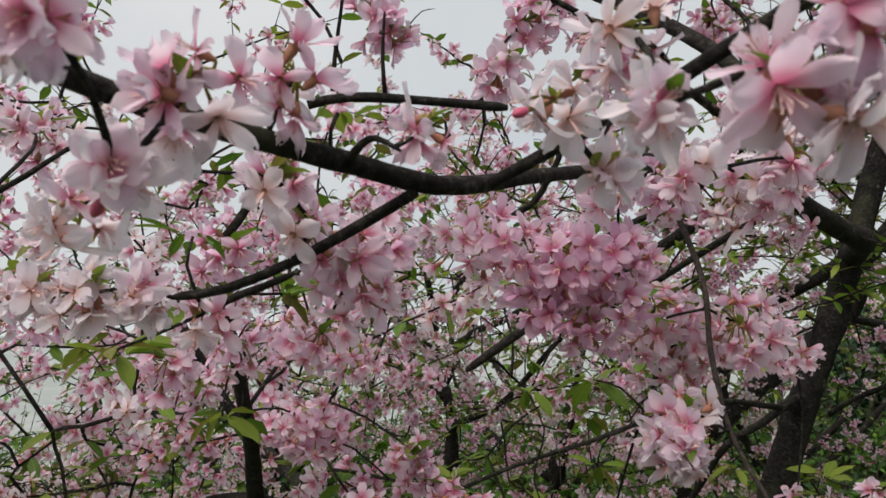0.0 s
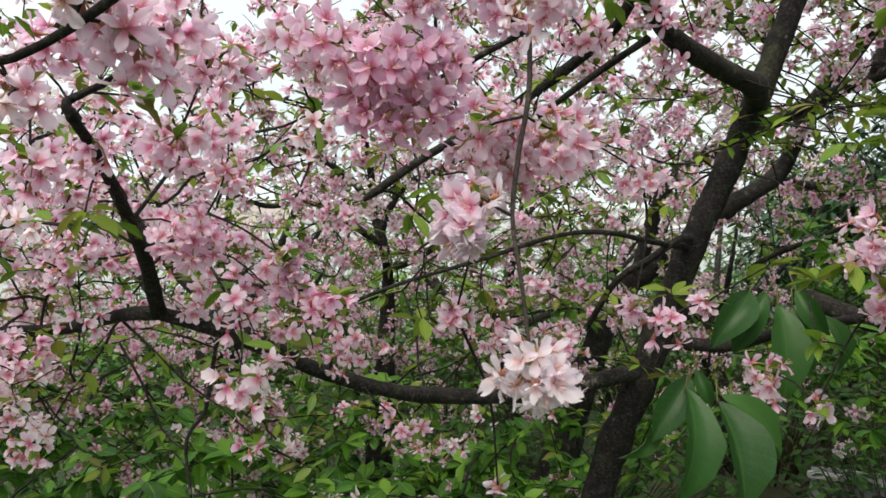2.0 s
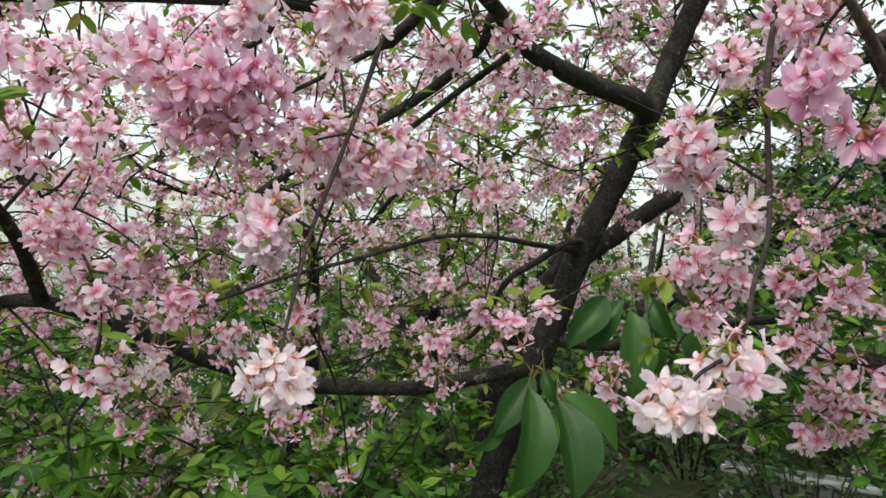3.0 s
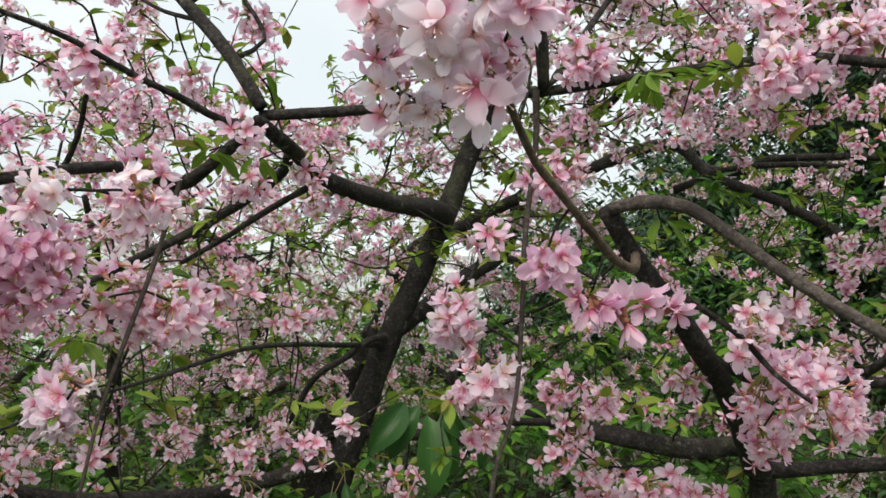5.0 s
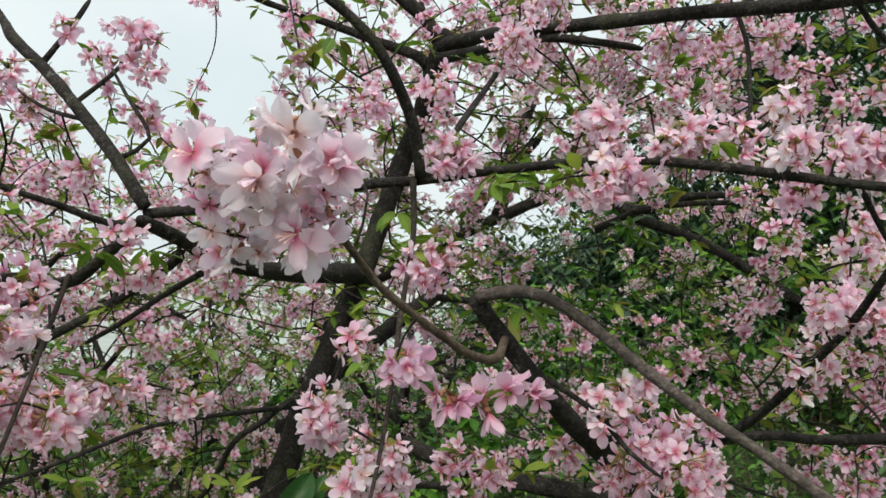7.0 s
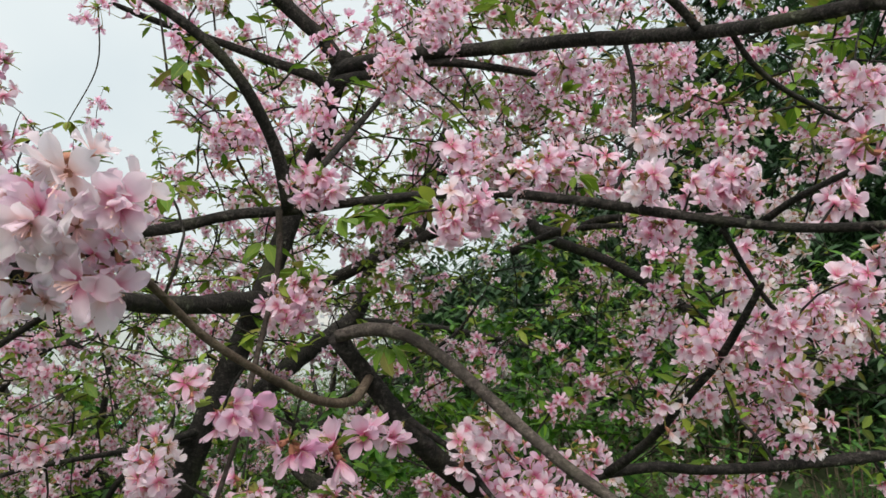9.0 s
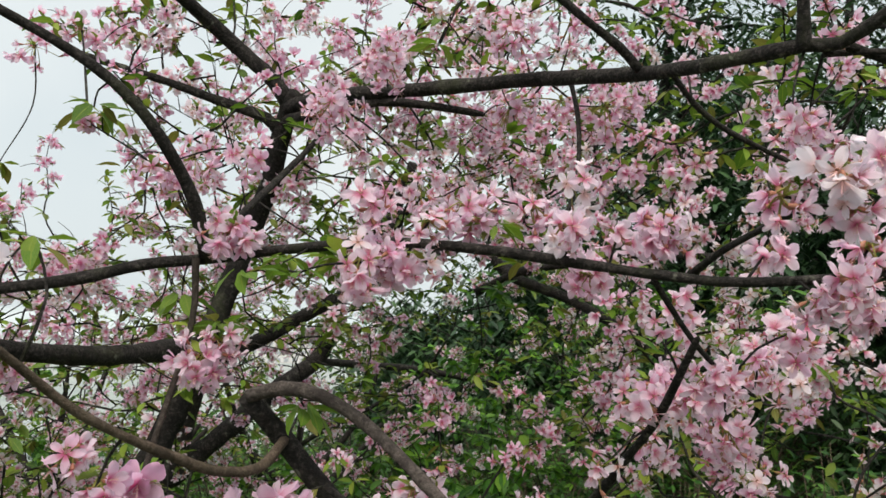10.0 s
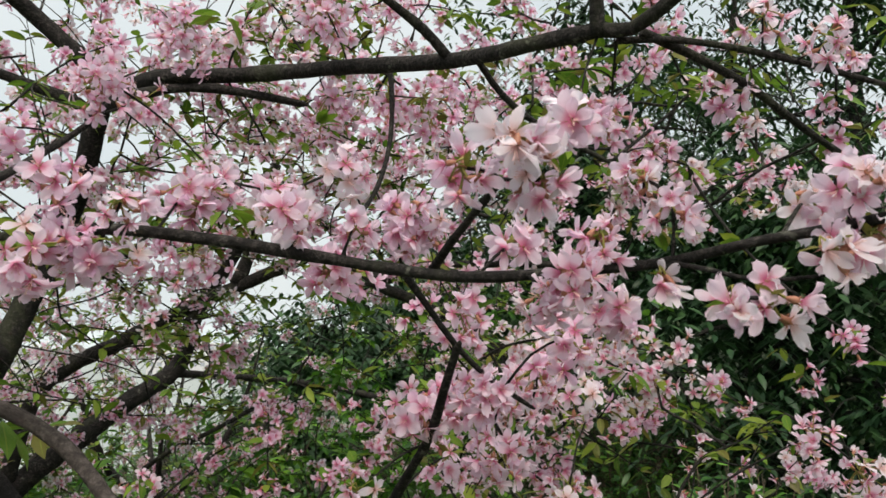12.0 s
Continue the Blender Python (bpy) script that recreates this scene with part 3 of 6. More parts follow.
branch(main_tree, "limb", [(0.985, 1.476, 2.296, 0.0200), (1.013, 1.352, 2.284, 0.0150), (1.026, 1.167, 2.251, 0.0134), (1.144, 1.107, 2.262, 0.0135), (1.245, 0.890, 2.235, 0.0123), (1.281, 0.652, 2.182, 0.0105), (1.280, 0.486, 2.151, 0.0092), (1.313, 0.403, 2.150, 0.0087), (1.327, 0.366, 2.143, 0.0079), (1.334, 0.310, 2.163, 0.0075), (1.337, 0.244, 2.191, 0.0071), (1.338, 0.228, 2.198, 0.0021)], BARK)
branch(main_tree, "branch", [(1.310, 0.402, 2.142, 0.0082), (1.304, 0.397, 2.168, 0.0073), (1.285, 0.383, 2.223, 0.0064), (1.280, 0.380, 2.237, 0.0019)], BARK)
branch(main_tree, "branch", [(0.980, 1.504, 2.269, 0.0150), (0.997, 1.377, 2.254, 0.0115), (0.998, 1.184, 2.219, 0.0095), (1.066, 1.148, 2.235, 0.0085), (1.145, 1.109, 2.231, 0.0076), (1.235, 1.065, 2.217, 0.0066), (1.250, 1.058, 2.214, 0.0020)], BARK)
branch(main_tree, "branch", [(1.343, 0.368, 2.143, 0.0059), (1.405, 0.353, 2.128, 0.0055), (1.487, 0.337, 2.104, 0.0051), (1.592, 0.332, 2.070, 0.0048), (1.691, 0.330, 2.045, 0.0044), (1.701, 0.330, 2.043, 0.0013)], BARK)
branch(main_tree, "branch", [(1.328, 0.391, 2.137, 0.0044), (1.377, 0.346, 2.135, 0.0040), (1.456, 0.295, 2.122, 0.0038), (1.552, 0.212, 2.083, 0.0034), (1.610, 0.164, 2.057, 0.0031), (1.615, 0.160, 2.055, 0.0009)], BARK)
branch(main_tree, "branch", [(1.281, 0.652, 2.182, 0.0073), (1.236, 0.650, 2.214, 0.0067), (1.170, 0.647, 2.243, 0.0060), (1.102, 0.676, 2.306, 0.0056), (1.092, 0.680, 2.315, 0.0017)], BARK)
branch(main_tree, "branch", [(1.282, 0.596, 2.171, 0.0042), (1.329, 0.598, 2.130, 0.0040), (1.399, 0.599, 2.098, 0.0039), (1.520, 0.597, 2.068, 0.0038), (1.530, 0.596, 2.066, 0.0011)], BARK)
branch(main_tree, "branch", [(0.896, 0.963, 2.111, 0.0040), (0.857, 0.930, 2.067, 0.0046), (0.791, 0.857, 2.000, 0.0049), (0.731, 0.779, 1.941, 0.0051), (0.700, 0.765, 1.901, 0.0055), (0.692, 0.761, 1.890, 0.0017)], BARK)
branch(main_tree, "limb", [(-0.270, 1.210, 1.333, 0.0126), (-0.252, 1.093, 1.427, 0.0104), (-0.237, 0.994, 1.485, 0.0086), (-0.206, 0.826, 1.555, 0.0064), (-0.188, 0.736, 1.581, 0.0050), (-0.190, 0.707, 1.601, 0.0042), (-0.189, 0.717, 1.610, 0.0037), (-0.153, 0.696, 1.621, 0.0030), (-0.117, 0.656, 1.631, 0.0023), (-0.113, 0.651, 1.632, 0.0007)], BARK)
branch(main_tree, "limb", [(-0.270, 1.210, 1.333, 0.0104), (-0.339, 1.242, 1.323, 0.0102), (-0.425, 1.265, 1.297, 0.0099), (-0.520, 1.278, 1.284, 0.0095), (-0.625, 1.292, 1.281, 0.0091), (-0.787, 1.310, 1.302, 0.0087), (-0.809, 1.312, 1.304, 0.0026)], BARK)
branch(main_tree, "limb", [(0.620, 1.597, 1.175, 0.0172), (0.495, 1.551, 1.157, 0.0164), (0.371, 1.506, 1.141, 0.0157), (0.233, 1.462, 1.145, 0.0149), (0.103, 1.398, 1.168, 0.0140), (-0.015, 1.324, 1.216, 0.0130), (-0.110, 1.251, 1.273, 0.0120), (-0.201, 1.216, 1.313, 0.0114), (-0.270, 1.210, 1.333, 0.0111), (-0.297, 1.207, 1.341, 0.0033)], BARK)
branch(main_tree, "branch", [(-0.110, 1.251, 1.273, 0.0120), (-0.079, 1.263, 1.260, 0.0123), (-0.190, 1.371, 1.290, 0.0124), (-0.270, 1.477, 1.319, 0.0123), (-0.339, 1.534, 1.360, 0.0118), (-0.425, 1.594, 1.433, 0.0111), (-0.514, 1.609, 1.564, 0.0101), (-0.553, 1.570, 1.662, 0.0088), (-0.561, 1.562, 1.682, 0.0027)], BARK)
branch(main_tree, "twig", [(-0.189, 1.250, 1.287, 0.0041), (-0.197, 1.244, 1.220, 0.0036), (-0.204, 1.240, 1.168, 0.0032), (-0.233, 1.237, 1.120, 0.0028), (-0.223, 1.229, 1.036, 0.0024), (-0.222, 1.228, 1.030, 0.0007)], BARK)
branch(main_tree, "twig", [(0.252, 0.901, 1.741, 0.0035), (0.233, 0.742, 1.638, 0.0027), (0.217, 0.677, 1.574, 0.0023), (0.204, 0.602, 1.519, 0.0019), (0.201, 0.518, 1.478, 0.0015), (0.199, 0.454, 1.442, 0.0012), (0.199, 0.452, 1.440, 0.0004)], BARK_TWIG)
branch(main_tree, "twig", [(0.679, 0.775, 1.884, 0.0041), (0.675, 0.756, 1.808, 0.0038), (0.637, 0.685, 1.704, 0.0032), (0.598, 0.594, 1.624, 0.0027), (0.540, 0.466, 1.550, 0.0020), (0.497, 0.396, 1.517, 0.0016), (0.478, 0.361, 1.500, 0.0014), (0.476, 0.358, 1.499, 0.0004)], BARK_TWIG)
branch(main_tree, "branch", [(0.424, 1.005, 1.747, 0.0052), (0.375, 1.084, 1.711, 0.0049), (0.314, 1.183, 1.661, 0.0046), (0.259, 1.282, 1.620, 0.0041), (0.254, 1.290, 1.616, 0.0012)], BARK)
branch(main_tree, "branch", [(0.394, 0.975, 1.793, 0.0077), (0.391, 1.082, 1.767, 0.0080), (0.331, 1.207, 1.717, 0.0082), (0.270, 1.228, 1.674, 0.0078), (0.200, 1.252, 1.631, 0.0074), (0.130, 1.275, 1.588, 0.0070), (0.052, 1.302, 1.530, 0.0066), (0.039, 1.306, 1.520, 0.0020)], BARK)
branch(main_tree, "branch", [(0.708, 1.586, 1.440, 0.0068), (0.580, 1.435, 1.459, 0.0052), (0.447, 1.262, 1.481, 0.0042), (0.355, 1.215, 1.475, 0.0037), (0.227, 1.166, 1.436, 0.0033), (0.105, 1.167, 1.395, 0.0029), (0.001, 1.168, 1.350, 0.0026), (-0.059, 1.168, 1.327, 0.0023), (-0.065, 1.168, 1.325, 0.0007)], BARK)
branch(main_tree, "twig", [(-0.153, 0.849, 1.649, 0.0015), (-0.144, 0.852, 1.617, 0.0014), (-0.132, 0.856, 1.582, 0.0012), (-0.118, 0.859, 1.550, 0.0010), (-0.117, 0.859, 1.547, 0.0003)], BARK)
branch(main_tree, "branch", [(0.716, 1.588, 1.462, 0.0085), (0.651, 1.500, 1.462, 0.0076), (0.600, 1.502, 1.423, 0.0071), (0.544, 1.549, 1.369, 0.0066), (0.508, 1.641, 1.255, 0.0062), (0.480, 1.688, 1.206, 0.0055), (0.475, 1.697, 1.197, 0.0017)], BARK)
branch(main_tree, "branch", [(0.652, 1.605, 1.240, 0.0150), (0.770, 1.530, 1.245, 0.0123), (0.794, 1.333, 1.312, 0.0098), (0.814, 1.136, 1.368, 0.0076), (0.820, 0.939, 1.414, 0.0057), (0.820, 0.925, 1.417, 0.0017)], BARK)
branch(main_tree, "branch", [(1.307, 0.864, 2.242, 0.0046), (1.279, 0.806, 2.160, 0.0041), (1.262, 0.780, 2.090, 0.0037), (1.216, 0.730, 2.010, 0.0032), (1.164, 0.699, 1.947, 0.0032), (1.159, 0.696, 1.941, 0.0009)], BARK)
branch(main_tree, "twig", [(0.063, 0.959, 1.718, 0.0043), (0.103, 0.946, 1.735, 0.0039), (0.128, 0.905, 1.780, 0.0034), (0.139, 0.870, 1.825, 0.0029), (0.141, 0.865, 1.831, 0.0009)], BARK)
branch(main_tree, "twig", [(-0.305, 0.546, 1.666, 0.0022), (-0.272, 0.544, 1.685, 0.0019), (-0.246, 0.542, 1.702, 0.0016), (-0.233, 0.561, 1.716, 0.0013), (-0.232, 0.563, 1.718, 0.0004)], BARK)
branch(main_tree, "twig", [(-0.171, 0.647, 1.658, 0.0038), (-0.155, 0.645, 1.680, 0.0033), (-0.154, 0.643, 1.697, 0.0028), (-0.163, 0.642, 1.710, 0.0023), (-0.166, 0.641, 1.715, 0.0007)], BARK)
branch(main_tree, "branch", [(0.142, 0.939, 1.670, 0.0030), (0.197, 0.940, 1.702, 0.0036), (0.244, 0.910, 1.726, 0.0041), (0.252, 0.905, 1.730, 0.0012)], BARK)
branch(arching_tree, "trunk", [(1.397, 1.105, -0.050, 0.0700), (1.377, 1.085, 0.300, 0.0500), (1.327, 1.035, 0.700, 0.0350), (1.298, 1.019, 1.248, 0.0234), (1.230, 0.967, 1.328, 0.0214), (1.103, 0.850, 1.418, 0.0182), (0.947, 0.711, 1.515, 0.0149), (0.855, 0.646, 1.575, 0.0130), (0.805, 0.631, 1.622, 0.0120), (0.765, 0.654, 1.676, 0.0115), (0.718, 0.643, 1.729, 0.0106)], BARK)
branch(arching_tree, "limb", [(0.717, 0.636, 1.729, 0.0077), (0.746, 0.608, 1.739, 0.0075), (0.776, 0.572, 1.734, 0.0073), (0.814, 0.552, 1.709, 0.0070), (0.838, 0.514, 1.679, 0.0067), (0.854, 0.458, 1.649, 0.0064), (0.868, 0.400, 1.621, 0.0060), (0.893, 0.362, 1.597, 0.0057), (0.925, 0.300, 1.560, 0.0052), (0.960, 0.215, 1.520, 0.0047), (0.966, 0.200, 1.513, 0.0014)], BARK_PALE)
branch(arching_tree, "limb", [(1.275, 1.005, 1.306, 0.0213), (1.374, 1.176, 1.302, 0.0215), (1.300, 1.243, 1.280, 0.0209), (1.218, 1.314, 1.283, 0.0203), (1.128, 1.386, 1.291, 0.0195), (1.018, 1.464, 1.317, 0.0187), (0.950, 1.532, 1.347, 0.0177), (0.920, 1.562, 1.360, 0.0053)], BARK)
branch(arching_tree, "limb", [(1.275, 1.005, 1.306, 0.0142), (1.332, 0.944, 1.327, 0.0126), (1.382, 0.896, 1.345, 0.0112), (1.448, 0.842, 1.363, 0.0099), (1.467, 0.827, 1.369, 0.0030)], BARK)
branch(arching_tree, "branch", [(0.761, 0.647, 1.680, 0.0059), (0.715, 0.575, 1.664, 0.0052), (0.662, 0.529, 1.674, 0.0048), (0.626, 0.499, 1.692, 0.0045), (0.595, 0.476, 1.708, 0.0042), (0.553, 0.449, 1.733, 0.0038), (0.532, 0.441, 1.749, 0.0036), (0.493, 0.408, 1.785, 0.0032), (0.467, 0.365, 1.803, 0.0028), (0.463, 0.360, 1.807, 0.0009)], BARK_GREEN)
branch(arching_tree, "limb", [(0.859, 0.643, 1.565, 0.0049), (1.126, 0.793, 1.487, 0.0066), (1.198, 0.761, 1.507, 0.0071), (1.271, 0.729, 1.519, 0.0076), (1.351, 0.717, 1.510, 0.0082), (1.484, 0.692, 1.511, 0.0090), (1.693, 0.656, 1.519, 0.0099), (1.718, 0.652, 1.519, 0.0030)], BARK)
branch(arching_tree, "branch", [(1.198, 0.761, 1.507, 0.0076), (1.197, 0.672, 1.568, 0.0067), (1.173, 0.569, 1.645, 0.0057), (1.158, 0.497, 1.702, 0.0049), (1.131, 0.429, 1.761, 0.0042), (1.122, 0.399, 1.793, 0.0038), (1.120, 0.392, 1.800, 0.0011)], BARK)
branch(arching_tree, "branch", [(1.060, 0.392, 1.856, 0.0036), (1.092, 0.402, 1.829, 0.0033), (1.124, 0.406, 1.797, 0.0031), (1.170, 0.414, 1.765, 0.0027), (1.232, 0.424, 1.735, 0.0021), (1.238, 0.425, 1.733, 0.0007)], BARK)
branch(arching_tree, "twig", [(0.790, 0.593, 1.638, 0.0040), (0.836, 0.555, 1.601, 0.0033), (0.856, 0.517, 1.564, 0.0027), (0.880, 0.497, 1.542, 0.0021), (0.884, 0.495, 1.539, 0.0006)], BARK)
branch(leaning_tree, "trunk", [(0.643, 2.796, -0.050, 0.1100), (0.693, 2.816, 0.500, 0.0750), (0.893, 2.896, 1.120, 0.0404), (1.009, 2.882, 1.262, 0.0383), (1.161, 2.908, 1.381, 0.0367), (1.390, 3.005, 1.537, 0.0360), (1.588, 3.040, 1.678, 0.0342), (1.614, 2.920, 1.889, 0.0303), (1.666, 2.769, 2.053, 0.0263), (1.722, 2.615, 2.229, 0.0226), (1.750, 2.472, 2.437, 0.0190)], BARK)
branch(leaning_tree, "limb", [(0.978, 2.877, 1.244, 0.0278), (1.070, 2.824, 1.610, 0.0269), (1.308, 2.746, 1.777, 0.0261), (1.506, 2.671, 1.899, 0.0252), (1.654, 2.556, 1.983, 0.0237), (1.970, 2.400, 2.126, 0.0222), (2.048, 2.217, 1.994, 0.0199), (2.164, 1.970, 1.893, 0.0175), (2.260, 1.624, 1.703, 0.0146), (2.268, 1.593, 1.686, 0.0044)], BARK)
branch(leaning_tree, "branch", [(2.008, 2.283, 2.037, 0.0162), (2.125, 2.192, 2.016, 0.0151), (2.205, 2.113, 2.063, 0.0139), (2.371, 1.900, 2.070, 0.0123), (2.535, 1.740, 2.063, 0.0111), (2.555, 1.721, 2.062, 0.0033)], BARK)
branch(leaning_tree, "branch", [(1.576, 3.049, 1.648, 0.0171), (1.964, 3.328, 1.612, 0.0178), (2.371, 3.576, 1.567, 0.0181), (2.865, 3.671, 1.475, 0.0177), (3.228, 3.612, 1.339, 0.0163), (3.474, 3.495, 1.259, 0.0146), (3.505, 3.480, 1.249, 0.0044)], BARK)
branch(leaning_tree, "branch", [(1.890, 2.217, 1.931, 0.0142), (2.006, 2.097, 2.004, 0.0122), (2.154, 1.964, 2.028, 0.0103), (2.296, 1.893, 2.031, 0.0085), (2.315, 1.883, 2.032, 0.0026)], BARK)
branch(leaning_tree, "branch", [(1.651, 2.559, 1.991, 0.0266), (1.686, 2.547, 2.094, 0.0228), (1.673, 2.445, 2.189, 0.0184), (1.697, 2.331, 2.259, 0.0142), (1.704, 2.301, 2.277, 0.0043)], BARK)
branch(leaning_tree, "branch", [(1.474, 3.014, 1.281, 0.0114), (1.551, 2.952, 1.349, 0.0100), (1.725, 2.819, 1.462, 0.0085), (1.937, 2.779, 1.591, 0.0074), (2.003, 2.718, 1.706, 0.0059), (2.010, 2.711, 1.717, 0.0018)], BARK)
branch(background_tree, "trunk", [(0.029, 2.856, -0.050, 0.0800), (0.029, 2.806, 0.500, 0.0600), (0.039, 2.756, 1.172, 0.0222), (0.026, 2.654, 1.338, 0.0185), (-0.015, 2.654, 1.472, 0.0156), (-0.026, 2.553, 1.622, 0.0123), (-0.053, 2.452, 1.760, 0.0091)], BARK)
branch(background_tree, "limb", [(-0.011, 2.654, 1.462, 0.0148), (-0.072, 2.604, 1.557, 0.0124), (-0.182, 2.554, 1.637, 0.0100), (-0.299, 2.454, 1.684, 0.0076), (-0.313, 2.443, 1.690, 0.0023)], BARK)
branch(background_tree, "limb", [(0.009, 2.654, 1.396, 0.0148), (0.079, 2.652, 1.550, 0.0132), (0.208, 2.601, 1.618, 0.0113), (0.314, 2.550, 1.665, 0.0095), (0.463, 2.449, 1.593, 0.0076), (0.478, 2.439, 1.586, 0.0023)], BARK)
branch(background_tree, "limb", [(0.016, 2.654, 1.357, 0.0132), (-0.198, 2.555, 1.490, 0.0106), (-0.348, 2.456, 1.480, 0.0081), (-0.447, 2.257, 1.540, 0.0056), (-0.453, 2.245, 1.543, 0.0017)], BARK)
branch(background_tree, "branch", [(-0.008, 2.552, 1.640, 0.0127), (0.071, 2.451, 1.744, 0.0099), (0.119, 2.350, 1.788, 0.0073), (0.127, 2.335, 1.795, 0.0022)], BARK)
branch(background_tree, "branch", [(0.027, 2.705, 1.256, 0.0117), (0.185, 2.453, 1.358, 0.0091), (0.330, 2.250, 1.555, 0.0070), (0.393, 2.149, 1.602, 0.0053), (0.399, 2.139, 1.607, 0.0016)], BARK)



def grow_tree(x, y, tall, seed, label):
    """A small cherry tree farther off: a forked trunk and a few limbs."""
    rng = random.Random(seed)
    z0 = height(x, y)
    ob = group_of("cherry_tree", (x, y, z0), label, "cherry tree", "cherry trees")
    fork = (x + rng.uniform(-0.1, 0.1), y, z0 + 0.45 * tall)
    branch(ob, "trunk", [(x, y, z0 - 0.05, 0.06), (x + 0.03, y, z0 + 0.2 * tall, 0.045), (*fork, 0.036)], BARK)
    for k in range(7):
        a = k * 2.4 + rng.uniform(-0.4, 0.4)
        r = rng.uniform(0.45, 0.95)
        top = rng.uniform(0.6, 1.0) * tall
        low = np.array(fork) - np.array((0, 0, rng.uniform(0, 0.2) * tall))
        end = np.array((x + r * math.cos(a), y + r * math.sin(a), z0 + top))
        mid_ = (low + end) / 2 + np.array((0.12 * math.cos(a), 0.12 * math.sin(a), rng.uniform(-0.1, 0.1)))
        branch(ob, "limb", [(*low, 0.024), (*mid_, 0.015), (*end, 0.004)], BARK)
    return ob


far_tree_a = grow_tree(-0.75, 3.7, 2.2, 71, "cherry tree with small pink blossoms and thin dark twigs")
far_tree_b = grow_tree(0.65, 4.0, 2.1, 72, "cherry tree with sparse blossoms and fresh green leaves")
far_tree_c = grow_tree(1.9, 4.3, 2.0, 73, "cherry tree half hidden behind darker limbs")
TREES = (main_tree, arching_tree, leaning_tree, background_tree, far_tree_a, far_tree_b, far_tree_c)
WOOD = np.array([s[:3] for s in SKELETON])
GROWN = {tree.name: np.array([s[:3] for s in SKELETON if s[3] is tree]) for tree in TREES}
OWNER = [s[3] for s in SKELETON]


def nearest_wood(p, tree=None):
    d = np.linalg.norm(WOOD - np.asarray(p), axis=1)
    if tree is not None:
        d = d + np.array([0.0 if o is tree else 50.0 for o in OWNER])
    i = int(np.argmin(d))
    return WOOD[i], OWNER[i], d[i]


def grow_wood(path, tree):
    """New spurs may start from this one too."""
    global WOOD
    WOOD = np.vstack([WOOD, path[1:, :3]])
    OWNER.extend([tree] * (len(path) - 1))


# ---- trees: the blossom bunches that hang nearest: x, y, z, blossoms, spread, pinkness, size ----
BUNCHES = []
BUNCHES += [
    (-0.108, 0.298, 1.635, 2, 0.011, 0.15, 1.00), (-0.090, 0.314, 1.669, 4, 0.018, 0.22, 1.00), (-0.066, 0.372, 1.694, 3, 0.015, 0.22, 1.00),
    (-0.009, 0.403, 1.682, 2, 0.013, 0.22, 1.00), (0.044, 0.354, 1.679, 2, 0.011, 0.13, 1.00), (0.069, 0.295, 1.661, 2, 0.007, 0.11, 1.00),
    (0.070, 0.341, 1.703, 3, 0.015, 0.17, 1.00), (0.092, 0.246, 1.651, 4, 0.016, 0.17, 1.00), (0.099, 0.234, 1.664, 2, 0.008, 0.22, 1.00),
    (-0.108, 0.244, 1.669, 3, 0.012, 0.22, 1.00), (-0.073, 0.468, 1.641, 3, 0.019, 0.19, 1.00), (-0.095, 0.465, 1.668, 3, 0.015, 0.19, 1.00),
]
BUNCHES += [
    (-0.249, 0.512, 1.606, 3, 0.014, 0.04, 1.00), (-0.210, 0.502, 1.602, 4, 0.017, 0.04, 1.00), (-0.174, 0.502, 1.605, 4, 0.017, 0.07, 1.00),
    (-0.156, 0.553, 1.593, 3, 0.015, 0.22, 1.00), (0.067, 0.376, 1.656, 2, 0.010, 0.15, 1.00), (0.159, 0.543, 1.694, 4, 0.018, 0.22, 1.00),
    (0.220, 0.594, 1.687, 7, 0.032, 0.25, 1.00), (0.225, 0.542, 1.699, 4, 0.018, 0.22, 1.00), (-0.160, 0.378, 1.633, 3, 0.015, 0.08, 1.00),
    (0.101, 0.659, 1.640, 12, 0.040, 0.61, 1.00), (0.124, 0.672, 1.607, 12, 0.035, 0.72, 1.00), (0.080, 0.671, 1.618, 7, 0.027, 0.65, 1.00),
]
BUNCHES += [
    (0.052, 0.668, 1.654, 5, 0.027, 0.43, 1.00), (0.304, 0.855, 1.594, 8, 0.041, 0.43, 1.00), (0.409, 0.958, 1.562, 6, 0.040, 0.36, 1.00),
    (0.170, 0.602, 1.509, 4, 0.018, 0.14, 1.00), (0.194, 0.753, 1.603, 6, 0.031, 0.43, 1.00), (0.219, 0.808, 1.560, 5, 0.033, 0.40, 1.00),
    (-0.036, 0.950, 1.447, 3, 0.019, 0.43, 1.00), (-0.075, 0.748, 1.650, 5, 0.026, 0.43, 1.00), (-0.170, 0.649, 1.644, 5, 0.027, 0.50, 1.00),
    (-0.108, 0.960, 1.548, 5, 0.033, 0.43, 1.00), (-0.187, 0.757, 1.566, 4, 0.021, 0.43, 1.00), (-0.155, 0.856, 1.582, 6, 0.035, 0.43, 1.00),
]
